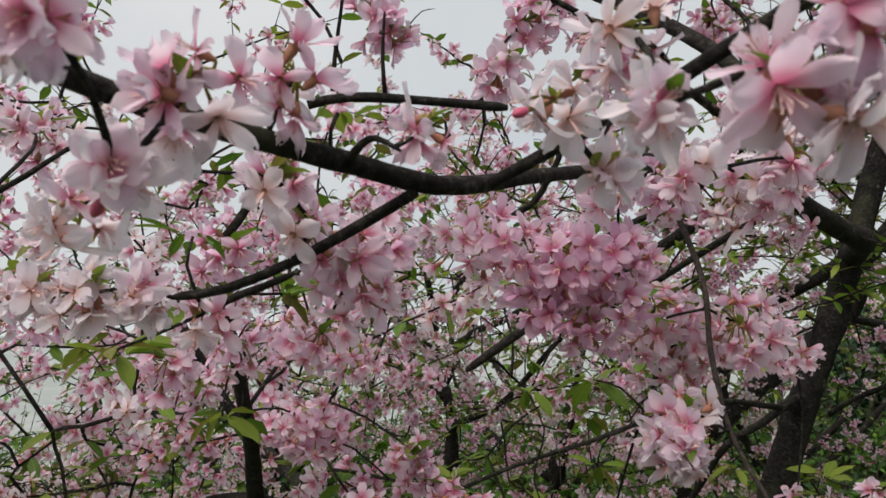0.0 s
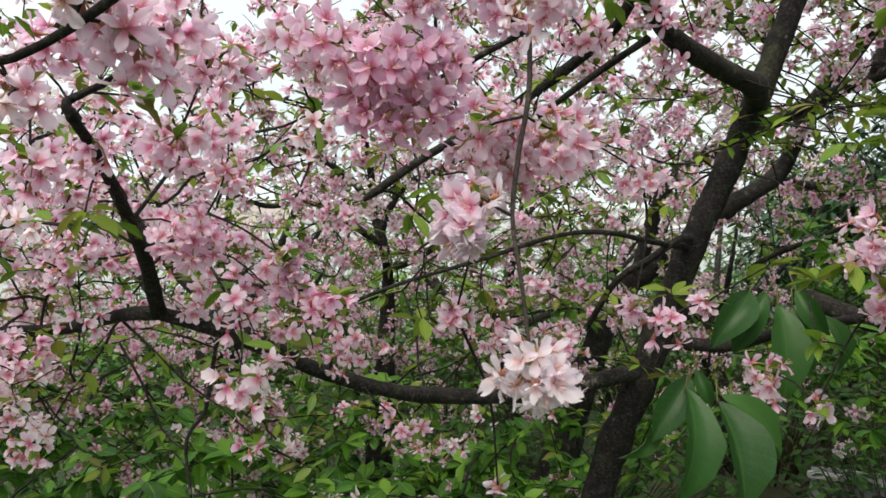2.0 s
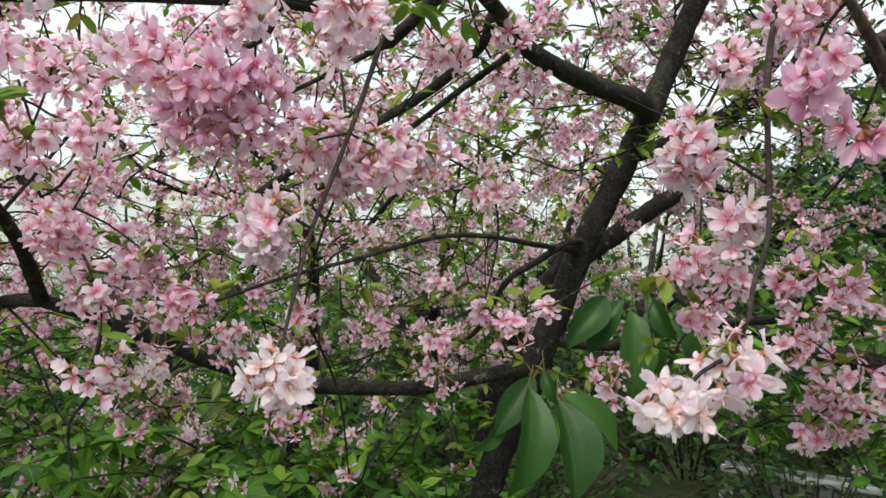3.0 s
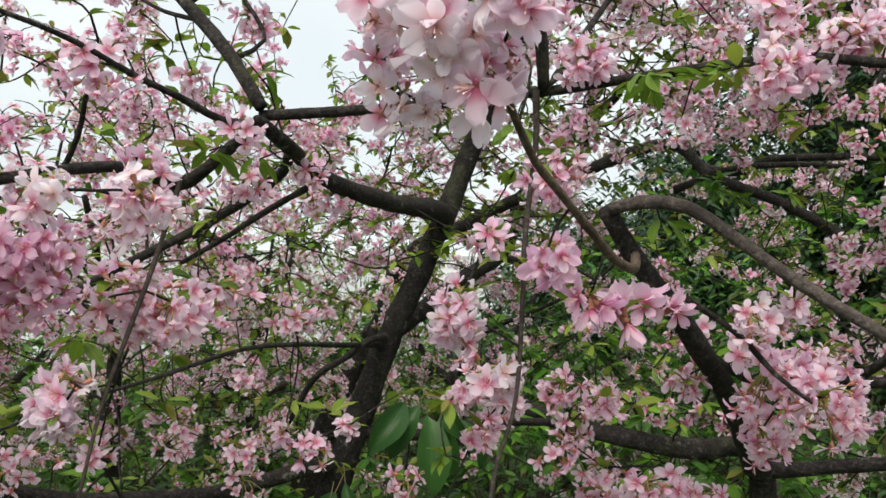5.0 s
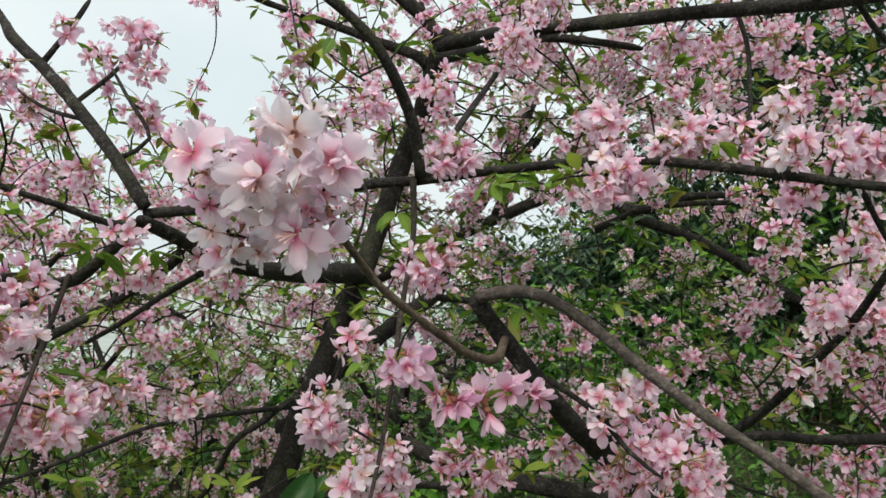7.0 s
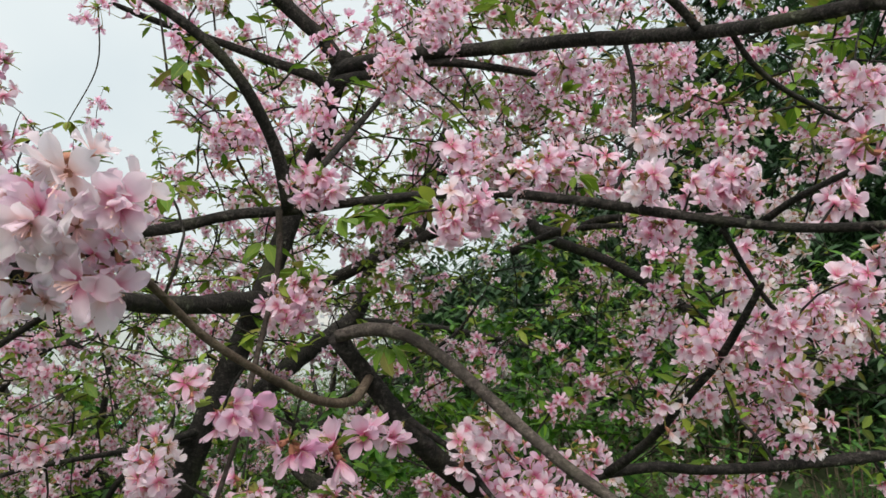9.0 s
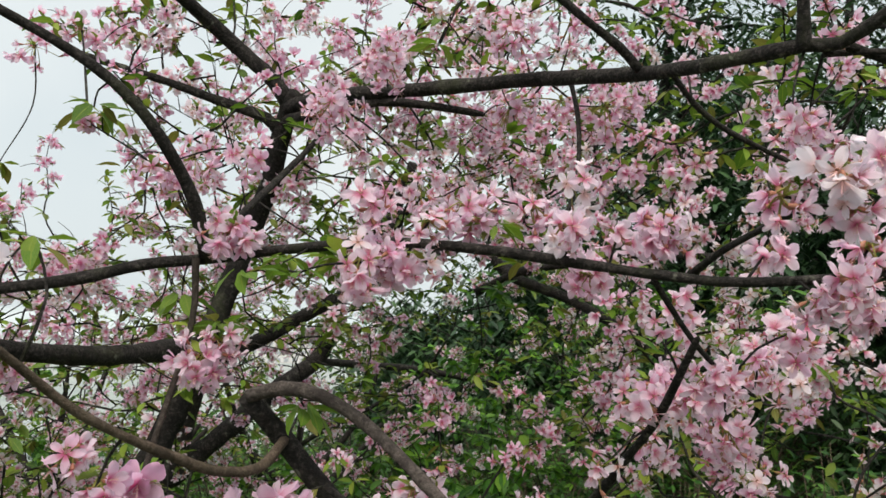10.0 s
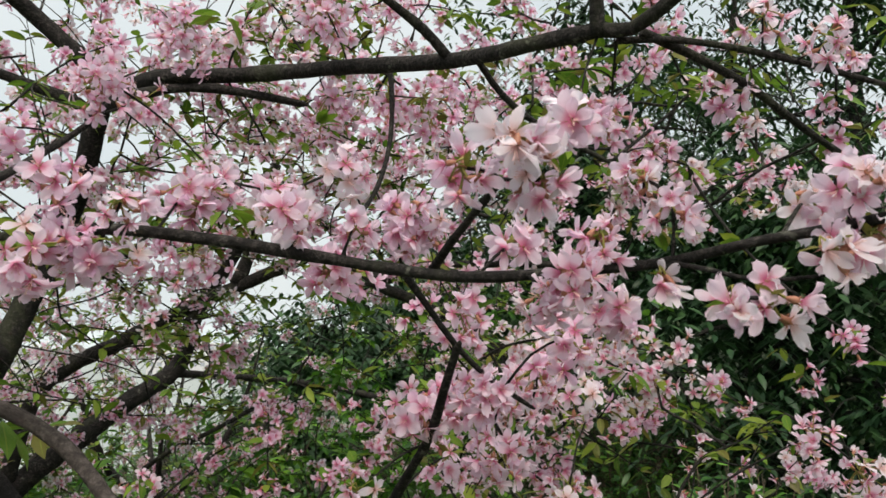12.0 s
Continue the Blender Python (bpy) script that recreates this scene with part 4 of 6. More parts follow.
BUNCHES += [
    (-0.267, 0.809, 1.547, 4, 0.028, 0.50, 1.00), (-0.146, 0.968, 1.469, 6, 0.040, 0.43, 1.00), (-0.249, 0.862, 1.522, 4, 0.024, 0.43, 1.00),
    (-0.426, 0.855, 1.595, 5, 0.035, 0.36, 1.00), (-0.049, 0.631, 1.818, 4, 0.018, 0.43, 1.00), (-0.067, 0.629, 1.839, 3, 0.018, 0.43, 1.00),
    (0.044, 0.634, 1.788, 4, 0.018, 0.36, 1.00), (0.066, 0.679, 1.843, 5, 0.024, 0.43, 1.00), (-0.322, 0.639, 1.735, 4, 0.022, 0.36, 1.00),
    (0.200, 0.443, 1.430, 11, 0.023, 0.00, 0.82), (0.165, 0.602, 1.508, 5, 0.019, 0.25, 1.00), (0.256, 0.716, 1.588, 8, 0.035, 0.36, 1.00),
]
BUNCHES += [
    (0.212, 0.781, 1.613, 5, 0.029, 0.36, 1.00), (0.640, 0.798, 1.438, 6, 0.025, 0.40, 1.00), (0.614, 0.803, 1.478, 3, 0.016, 0.29, 1.00),
    (0.674, 0.790, 1.478, 3, 0.019, 0.25, 1.00), (0.445, 0.941, 1.379, 5, 0.029, 0.43, 1.00), (0.498, 0.952, 1.405, 2, 0.011, 0.25, 1.00),
    (0.602, 0.989, 1.306, 5, 0.035, 0.43, 1.00), (0.643, 0.934, 1.280, 2, 0.015, 0.43, 1.00), (0.410, 0.955, 1.401, 2, 0.011, 0.36, 1.00),
    (-0.153, 0.983, 1.465, 8, 0.044, 0.40, 1.00), (-0.034, 0.946, 1.437, 4, 0.025, 0.40, 1.00), (-0.068, 1.167, 1.316, 7, 0.053, 0.40, 1.00),
]
BUNCHES += [
    (-0.202, 1.176, 1.349, 3, 0.022, 0.32, 1.00), (-0.116, 0.790, 1.573, 5, 0.035, 0.43, 1.00), (-0.171, 1.260, 1.188, 4, 0.038, 0.40, 1.00),
    (0.128, 1.244, 1.136, 5, 0.038, 0.43, 1.00), (0.243, 0.941, 1.169, 1, 0.007, 0.43, 1.00),
    (0.035, 1.260, 1.275, 6, 0.057, 0.40, 1.00), (0.370, 1.248, 1.291, 7, 0.048, 0.40, 1.00), (0.177, 0.863, 1.395, 3, 0.017, 0.43, 1.00),
    (0.268, 1.353, 1.297, 7, 0.052, 0.36, 1.00), (0.386, 1.339, 1.200, 5, 0.052, 0.36, 1.00), (0.471, 1.082, 1.732, 4, 0.032, 0.43, 1.00),
]
BUNCHES += [
    (0.335, 0.988, 1.739, 6, 0.037, 0.36, 1.00), (0.546, 0.573, 1.683, 3, 0.018, 0.36, 1.00), (0.522, 0.568, 1.624, 4, 0.022, 0.18, 1.00),
    (0.520, 0.585, 1.590, 3, 0.016, 0.18, 1.00), (-0.052, 0.490, 1.618, 6, 0.026, 0.36, 1.00), (-0.041, 0.542, 1.636, 5, 0.024, 0.36, 1.00),
    (0.022, 0.693, 1.667, 8, 0.041, 0.43, 1.00), (-0.067, 0.797, 1.664, 6, 0.035, 0.36, 1.00), (-0.123, 0.994, 1.599, 6, 0.044, 0.36, 1.00),
    (0.428, 0.334, 1.453, 8, 0.018, 0.00, 0.78), (0.463, 0.343, 1.478, 7, 0.020, 0.07, 0.80), (0.563, 0.472, 1.671, 3, 0.020, 0.58, 1.00),
]
BUNCHES += [
    (0.541, 0.514, 1.554, 4, 0.018, 0.22, 1.00), (0.636, 0.522, 1.634, 3, 0.012, 0.68, 1.25), (0.602, 0.545, 1.660, 3, 0.015, 0.65, 1.25),
    (0.690, 0.550, 1.618, 2, 0.013, 0.55, 1.25), (0.732, 0.578, 1.624, 2, 0.011, 0.55, 1.25), (0.760, 0.572, 1.622, 2, 0.011, 0.45, 1.20), (0.682, 0.723, 1.763, 5, 0.031, 0.40, 1.00),
    (0.164, 0.756, 1.834, 8, 0.042, 0.43, 1.00), (0.208, 0.785, 1.728, 8, 0.038, 0.43, 1.00), (0.128, 0.643, 1.704, 5, 0.026, 0.22, 1.00),
    (0.138, 0.661, 1.642, 8, 0.032, 0.58, 1.00), (0.322, 0.820, 1.795, 3, 0.021, 0.36, 1.00), (0.257, 1.020, 1.889, 4, 0.028, 0.43, 1.00),
]
BUNCHES += [
    (0.230, 0.779, 1.574, 7, 0.035, 0.29, 1.00), (0.271, 0.807, 1.585, 6, 0.030, 0.29, 1.00), (0.183, 0.731, 1.589, 5, 0.027, 0.36, 1.00),
    (0.175, 0.608, 1.530, 4, 0.020, 0.25, 1.00), (0.695, 0.685, 1.905, 4, 0.027, 0.32, 1.00), (1.038, 0.972, 1.906, 6, 0.057, 0.43, 1.00),
    (0.896, 0.570, 1.548, 11, 0.054, 0.47, 1.00), (0.937, 0.535, 1.524, 10, 0.047, 0.36, 1.00), (0.826, 0.519, 1.616, 3, 0.021, 0.29, 1.00),
    (0.878, 0.522, 1.639, 2, 0.012, 0.25, 1.00), (0.885, 0.711, 1.515, 5, 0.033, 0.40, 1.00), (0.770, 0.854, 1.470, 3, 0.024, 0.36, 1.00),
]
BUNCHES += [
    (0.785, 0.744, 1.489, 3, 0.018, 0.43, 1.00), (0.626, 0.796, 1.504, 4, 0.026, 0.32, 1.00), (0.660, 0.764, 1.517, 3, 0.025, 0.22, 1.00),
    (0.688, 0.882, 1.428, 4, 0.028, 0.36, 1.00), (0.516, 0.558, 1.602, 4, 0.022, 0.14, 1.00), 
    (0.775, 0.449, 1.856, 5, 0.027, 0.29, 1.00), (0.787, 0.476, 1.919, 4, 0.022, 0.32, 1.00), (0.828, 0.431, 1.897, 3, 0.021, 0.25, 1.00),
    (0.419, 0.967, 1.770, 4, 0.024, 0.43, 1.00), (1.057, 0.654, 1.564, 4, 0.037, 0.36, 1.00), (0.456, 0.379, 1.788, 3, 0.024, 0.22, 1.25),
]
BUNCHES += [
    (0.445, 0.338, 1.856, 3, 0.024, 0.00, 1.35), (0.412, 0.378, 1.832, 4, 0.025, 0.18, 1.30), (0.468, 0.335, 1.838, 3, 0.018, 0.22, 1.30),
    (0.385, 0.388, 1.839, 3, 0.021, 0.25, 1.20), (0.434, 0.376, 1.817, 4, 0.028, 0.18, 1.30), (0.403, 0.415, 1.778, 3, 0.022, 0.07, 1.00),
    (0.423, 0.408, 1.775, 2, 0.013, 0.14, 1.00), (0.389, 0.420, 1.813, 3, 0.018, 0.43, 1.00), (0.464, 0.359, 1.809, 3, 0.017, 0.32, 1.00),
    (0.337, 0.970, 1.968, 3, 0.024, 0.50, 1.00), (0.703, 0.729, 1.779, 4, 0.026, 0.36, 1.00), (0.711, 1.039, 2.052, 6, 0.048, 0.36, 1.00),
]
BUNCHES += [
    (0.706, 0.692, 1.914, 4, 0.025, 0.36, 1.00), (0.968, 1.045, 2.146, 7, 0.052, 0.36, 1.00), (0.939, 0.645, 1.582, 6, 0.037, 0.36, 1.00),
    (0.661, 0.860, 1.503, 5, 0.036, 0.29, 1.00), (0.901, 0.605, 1.618, 3, 0.021, 0.29, 1.00), (1.069, 0.487, 1.647, 3, 0.030, 0.29, 1.00),
    (1.145, 0.509, 1.726, 6, 0.035, 0.40, 1.00), (0.706, 0.705, 1.903, 4, 0.027, 0.36, 1.00), (0.685, 0.739, 1.757, 6, 0.034, 0.29, 1.00),
    (0.797, 0.472, 1.865, 4, 0.019, 0.36, 1.00), (0.847, 0.481, 1.860, 2, 0.017, 0.25, 1.00), (0.890, 0.477, 1.921, 4, 0.027, 0.36, 1.00),
]
BUNCHES += [
    (1.050, 0.505, 1.965, 5, 0.027, 0.22, 1.00), (0.978, 0.488, 1.927, 4, 0.025, 0.29, 1.00), (0.956, 0.389, 1.894, 3, 0.017, 0.25, 1.00),
    (0.996, 0.370, 1.892, 2, 0.014, 0.32, 1.00), (1.055, 0.373, 1.896, 6, 0.029, 0.29, 1.00), (1.004, 0.425, 1.853, 5, 0.024, 0.40, 1.00),
    (0.885, 0.911, 2.134, 7, 0.049, 0.40, 1.00), (1.240, 0.953, 2.185, 9, 0.062, 0.43, 1.00), (1.330, 0.797, 2.161, 10, 0.062, 0.43, 1.00),
    (0.646, 0.929, 2.013, 7, 0.041, 0.43, 1.00), (0.778, 0.970, 2.061, 6, 0.049, 0.43, 1.00), (1.402, 0.656, 2.066, 3, 0.027, 0.25, 1.00),
]
BUNCHES += [
    (1.268, 0.389, 2.042, 6, 0.030, 0.36, 1.00), (1.025, 1.056, 2.253, 6, 0.052, 0.40, 1.00), (1.187, 0.859, 2.292, 7, 0.057, 0.36, 1.00),
    (1.272, 0.815, 2.303, 5, 0.048, 0.36, 1.00), (0.556, 0.969, 2.080, 2, 0.012, 0.50, 1.00), (0.466, 1.522, 2.344, 5, 0.057, 0.43, 1.00),
    (0.543, 1.129, 2.260, 5, 0.037, 0.43, 1.00), (1.224, 0.541, 1.823, 6, 0.044, 0.32, 1.00), (1.188, 0.544, 1.736, 6, 0.032, 0.36, 1.00),
    (1.227, 0.525, 1.722, 6, 0.032, 0.32, 1.00), (1.294, 0.513, 1.736, 6, 0.037, 0.32, 1.00), (1.353, 0.483, 1.738, 5, 0.033, 0.25, 1.00),
]
BUNCHES += [
    (1.279, 0.640, 1.647, 5, 0.032, 0.36, 1.00), (0.972, 0.800, 1.567, 3, 0.024, 0.32, 1.00), (1.199, 0.801, 1.532, 3, 0.027, 0.32, 1.00),
    (0.603, 0.541, 1.662, 1, 0.005, 0.43, 1.00), (1.017, 0.853, 2.022, 6, 0.044, 0.36, 1.00), (1.497, 0.647, 1.583, 8, 0.053, 0.29, 1.00),
    (0.962, 0.113, 1.904, 4, 0.016, 0.11, 0.86), (0.976, 0.118, 1.883, 3, 0.014, 0.11, 0.86), (0.994, 0.113, 1.918, 3, 0.012, 0.18, 0.86),
    (0.949, 0.147, 1.891, 3, 0.014, 0.47, 0.86), (1.057, 0.179, 1.843, 5, 0.018, 0.29, 0.86), (1.085, 0.181, 1.868, 4, 0.017, 0.29, 0.86),
]
BUNCHES += [
    (1.059, 0.204, 1.826, 4, 0.017, 0.25, 0.86), (1.158, 0.235, 1.826, 5, 0.020, 0.29, 1.00), (1.058, 0.060, 1.820, 2, 0.009, 0.14, 0.86),
    (1.084, 0.054, 1.822, 3, 0.015, 0.11, 0.86), (1.108, 0.034, 1.850, 3, 0.014, 0.11, 0.86), (1.128, 0.028, 1.888, 4, 0.015, 0.14, 0.86),
    (1.135, 0.027, 1.858, 3, 0.014, 0.14, 0.86), (1.108, 0.138, 1.890, 3, 0.015, 0.22, 0.86), (1.114, 0.167, 1.909, 3, 0.016, 0.25, 0.86),
    (1.106, 0.146, 1.841, 2, 0.009, 0.14, 0.86), (1.159, 0.079, 1.886, 3, 0.014, 0.14, 0.86), (1.049, 0.383, 1.894, 5, 0.022, 0.32, 1.00),
]
BUNCHES += [
    (0.808, 0.464, 1.867, 5, 0.020, 0.36, 1.00), (0.928, 0.356, 1.891, 3, 0.017, 0.25, 0.86), (0.906, 0.487, 1.927, 5, 0.025, 0.32, 1.00),
    (1.171, 0.419, 1.748, 7, 0.025, 0.29, 1.00), (1.244, 0.428, 1.763, 6, 0.029, 0.29, 1.00), (1.185, 0.418, 1.693, 7, 0.030, 0.32, 1.00),
    (1.210, 0.349, 1.799, 6, 0.029, 0.32, 1.00), (1.080, 0.524, 1.865, 3, 0.021, 0.43, 1.00), (0.878, 0.866, 2.124, 8, 0.041, 0.36, 1.00),
    (1.015, 0.996, 2.270, 9, 0.053, 0.36, 1.00), (1.383, 0.996, 2.231, 10, 0.062, 0.43, 1.00), (1.307, 1.048, 2.230, 7, 0.052, 0.43, 1.00),
]
BUNCHES += [
    (1.467, 0.463, 2.165, 3, 0.022, 0.36, 1.00), (1.466, 0.353, 2.091, 4, 0.030, 0.36, 1.00), (1.470, 0.226, 2.113, 4, 0.027, 0.22, 1.00),
    (1.454, 0.292, 2.156, 4, 0.025, 0.29, 1.00), (1.637, 0.601, 2.098, 6, 0.035, 0.43, 1.00), (1.395, 0.465, 2.070, 5, 0.031, 0.40, 1.00),
    (1.088, 0.275, 1.873, 3, 0.018, 0.22, 1.00), (1.781, 0.445, 1.667, 6, 0.041, 0.36, 1.00), (1.839, 0.413, 1.612, 7, 0.049, 0.22, 1.00),
    (1.188, 0.874, 2.308, 5, 0.044, 0.29, 1.00), (0.960, 0.600, 1.548, 8, 0.042, 0.40, 1.00), (1.020, 0.600, 1.505, 8, 0.040, 0.36, 1.00), (0.915, 0.600, 1.475, 6, 0.036, 0.40, 1.00),
]

BUNCHES += [
    (0.792, 0.866, 1.481, 5, 0.030, 0.38, 1.00), (0.826, 0.808, 1.475, 5, 0.030, 0.38, 1.00), (0.808, 0.860, 1.428, 5, 0.030, 0.38, 1.00),
    (0.767, 0.816, 1.401, 5, 0.030, 0.38, 1.00), (0.832, 0.802, 1.376, 5, 0.030, 0.38, 1.00), (0.869, 0.893, 1.317, 5, 0.030, 0.38, 1.00),
    (0.898, 0.886, 1.296, 5, 0.030, 0.38, 1.00), (0.864, 0.744, 1.372, 5, 0.030, 0.38, 1.00), (0.901, 0.736, 1.375, 5, 0.030, 0.38, 1.00),
    (0.946, 0.726, 1.358, 5, 0.030, 0.38, 1.00), (0.968, 0.820, 1.282, 5, 0.030, 0.38, 1.00), (0.853, 0.894, 1.274, 5, 0.030, 0.38, 1.00),
]
BUNCHES += [
    (0.334, 0.973, 2.075, 4, 0.030, 0.43, 0.95), (0.341, 0.972, 2.039, 3, 0.026, 0.43, 0.95), (0.310, 0.981, 2.095, 4, 0.030, 0.43, 0.95),
    (0.330, 0.978, 1.972, 4, 0.028, 0.43, 0.95), (0.299, 0.987, 2.048, 3, 0.024, 0.43, 0.95), (0.265, 1.000, 2.050, 2, 0.020, 0.43, 0.95),
    (0.142, 1.047, 2.009, 4, 0.028, 0.43, 0.95), (0.175, 1.036, 1.975, 3, 0.024, 0.43, 0.95), (0.151, 1.043, 2.034, 3, 0.024, 0.43, 0.95),
    (0.126, 1.052, 2.045, 3, 0.026, 0.43, 0.95), (0.283, 0.994, 2.007, 2, 0.020, 0.43, 0.95), (0.221, 1.015, 2.093, 2, 0.020, 0.43, 0.95),
]


BUD = solid_material("closed_bud", (0.42, 0.03, 0.10), (0.55, 0.10, 0.20), 90.0, 0.5, bump=0.1, size=0.001)


def make_bunch(x, y, z, count, spread, pink, size, rng):
    centre = np.array((x, y, z))
    start, tree, dist = nearest_wood(centre)
    hub = centre + np.array((0, 0, 0.25 * spread))
    H = Heap()
    bend = (start + hub) / 2 + np.array((rng.uniform(-1, 1), rng.uniform(-1, 1), rng.uniform(-0.2, 1.0))) * 0.12 * dist
    thick = 0.0014 + 0.0026 * min(dist, 0.5)
    spur = smooth_path([(*start, thick), (*bend, thick * 0.85), (*hub, 0.0012)], 0.02)
    put_tube(H, spur, 2, 5)
    grow_wood(spur, tree)
    flowers = []
    made = []
    large = size > 1.1
    count = round(count * (1.4 if large else 2.15))
    for k in range(count):
        for attempt in range(25):
            d = np.array((rng.gauss(0, 1), rng.gauss(0, 1) - 0.45, rng.gauss(0, 0.9) - 0.15))
            d /= np.linalg.norm(d)
            p = centre + d * spread * rng.uniform(0.35, 1.0)
            if all(np.linalg.norm(p - q) > 0.0145 * size for q in made):
                break
        made.append(p)
        radius = size * rng.uniform(0.0145, 0.0195) * (1.2 if large else 1.0)
        facing = d + np.array((0, -0.45 if large else -0.25, -0.25)) + np.array([rng.uniform(-0.7, 0.7) for _ in range(3)])
        facing /= np.linalg.norm(facing)
        base = p - facing * radius * 0.42
        mid = (hub + base) / 2 - facing * 0.004 + np.array((0, 0, 0.004))
        put_tube(H, smooth_path([(*hub, 0.0008), (*mid, 0.0007), (*base, 0.001)], 0.02), 1, 3)
        flowers.append((p, facing, radius))
    for k in range(rng.choice((0, 0, 0, 1)) if x < 0.3 and 0.28 < y < 0.5 else 0):        # closed buds on short stalks
        d = np.array((rng.gauss(0, 1), rng.gauss(0, 1), rng.gauss(0, 0.7)))
        e = hub + d / np.linalg.norm(d) * rng.uniform(0.010, 0.018)
        put_tube(H, smooth_path([(*hub, 0.0008), (*e, 0.0012)], 0.02), 1, 3)
        w = (e - hub) / np.linalg.norm(e - hub)
        put_tube(H, np.array([(*e, 0.0012), (*(e + w * 0.002), 0.0019), (*(e + w * 0.0045), 0.0024), (*(e + w * 0.007), 0.0017), (*(e + w * 0.0085), 0.0005)]), 4, 6)
    for k in range(3):                           # bud scales at the hub
        a = rng.uniform(0, 6.28)
        put_leaf(H, hub, (math.cos(a), math.sin(a), rng.uniform(-0.4, 0.6)), rng.uniform(0.006, 0.011), 0.9, 3, 0.6, rng)
    for k in range(rng.choice((2, 3, 3, 4, 5))):      # young leaves
        a = rng.uniform(0, 6.28)
        put_leaf(H, hub, (math.cos(a), math.sin(a), rng.uniform(-0.2, 1.2)), rng.uniform(0.015, 0.036) * (0.5 if y < 0.45 else 0.75 if y < 0.6 else 1.0), rng.uniform(0.6, 0.9), 0, rng.uniform(0.3, 1.0), rng, True)
    me = mesh_of("flowering_spur", np.vstack(H.v).tolist(), H.f, [LEAF, STEM, BARK, CALYX, BUD], H.s, {"core": np.concatenate(H.core), "tint": np.concatenate(H.tint)})
    bunch = child(new("flowering_spur", me), tree)
    for p, facing, radius in flowers:
        shade = min(4, max(0, int(pink * 4 + rng.uniform(-0.3, 0.95))))
        ob = child(new("blossom", BLOSSOMS[shade][rng.randrange(9)]), bunch)
        spin = Vector(facing).to_track_quat("Z", "Y").to_matrix().to_4x4() @ Matrix.Rotation(rng.uniform(0, 6.28), 4, "Z")
        ob.matrix_basis = Matrix.Translation(p) @ spin @ Matrix.Scale(radius, 4)
    return bunch


rng = random.Random(11)
for row in sorted(BUNCHES, key=lambda b: nearest_wood(b[:3])[2]):
    make_bunch(*row, rng)

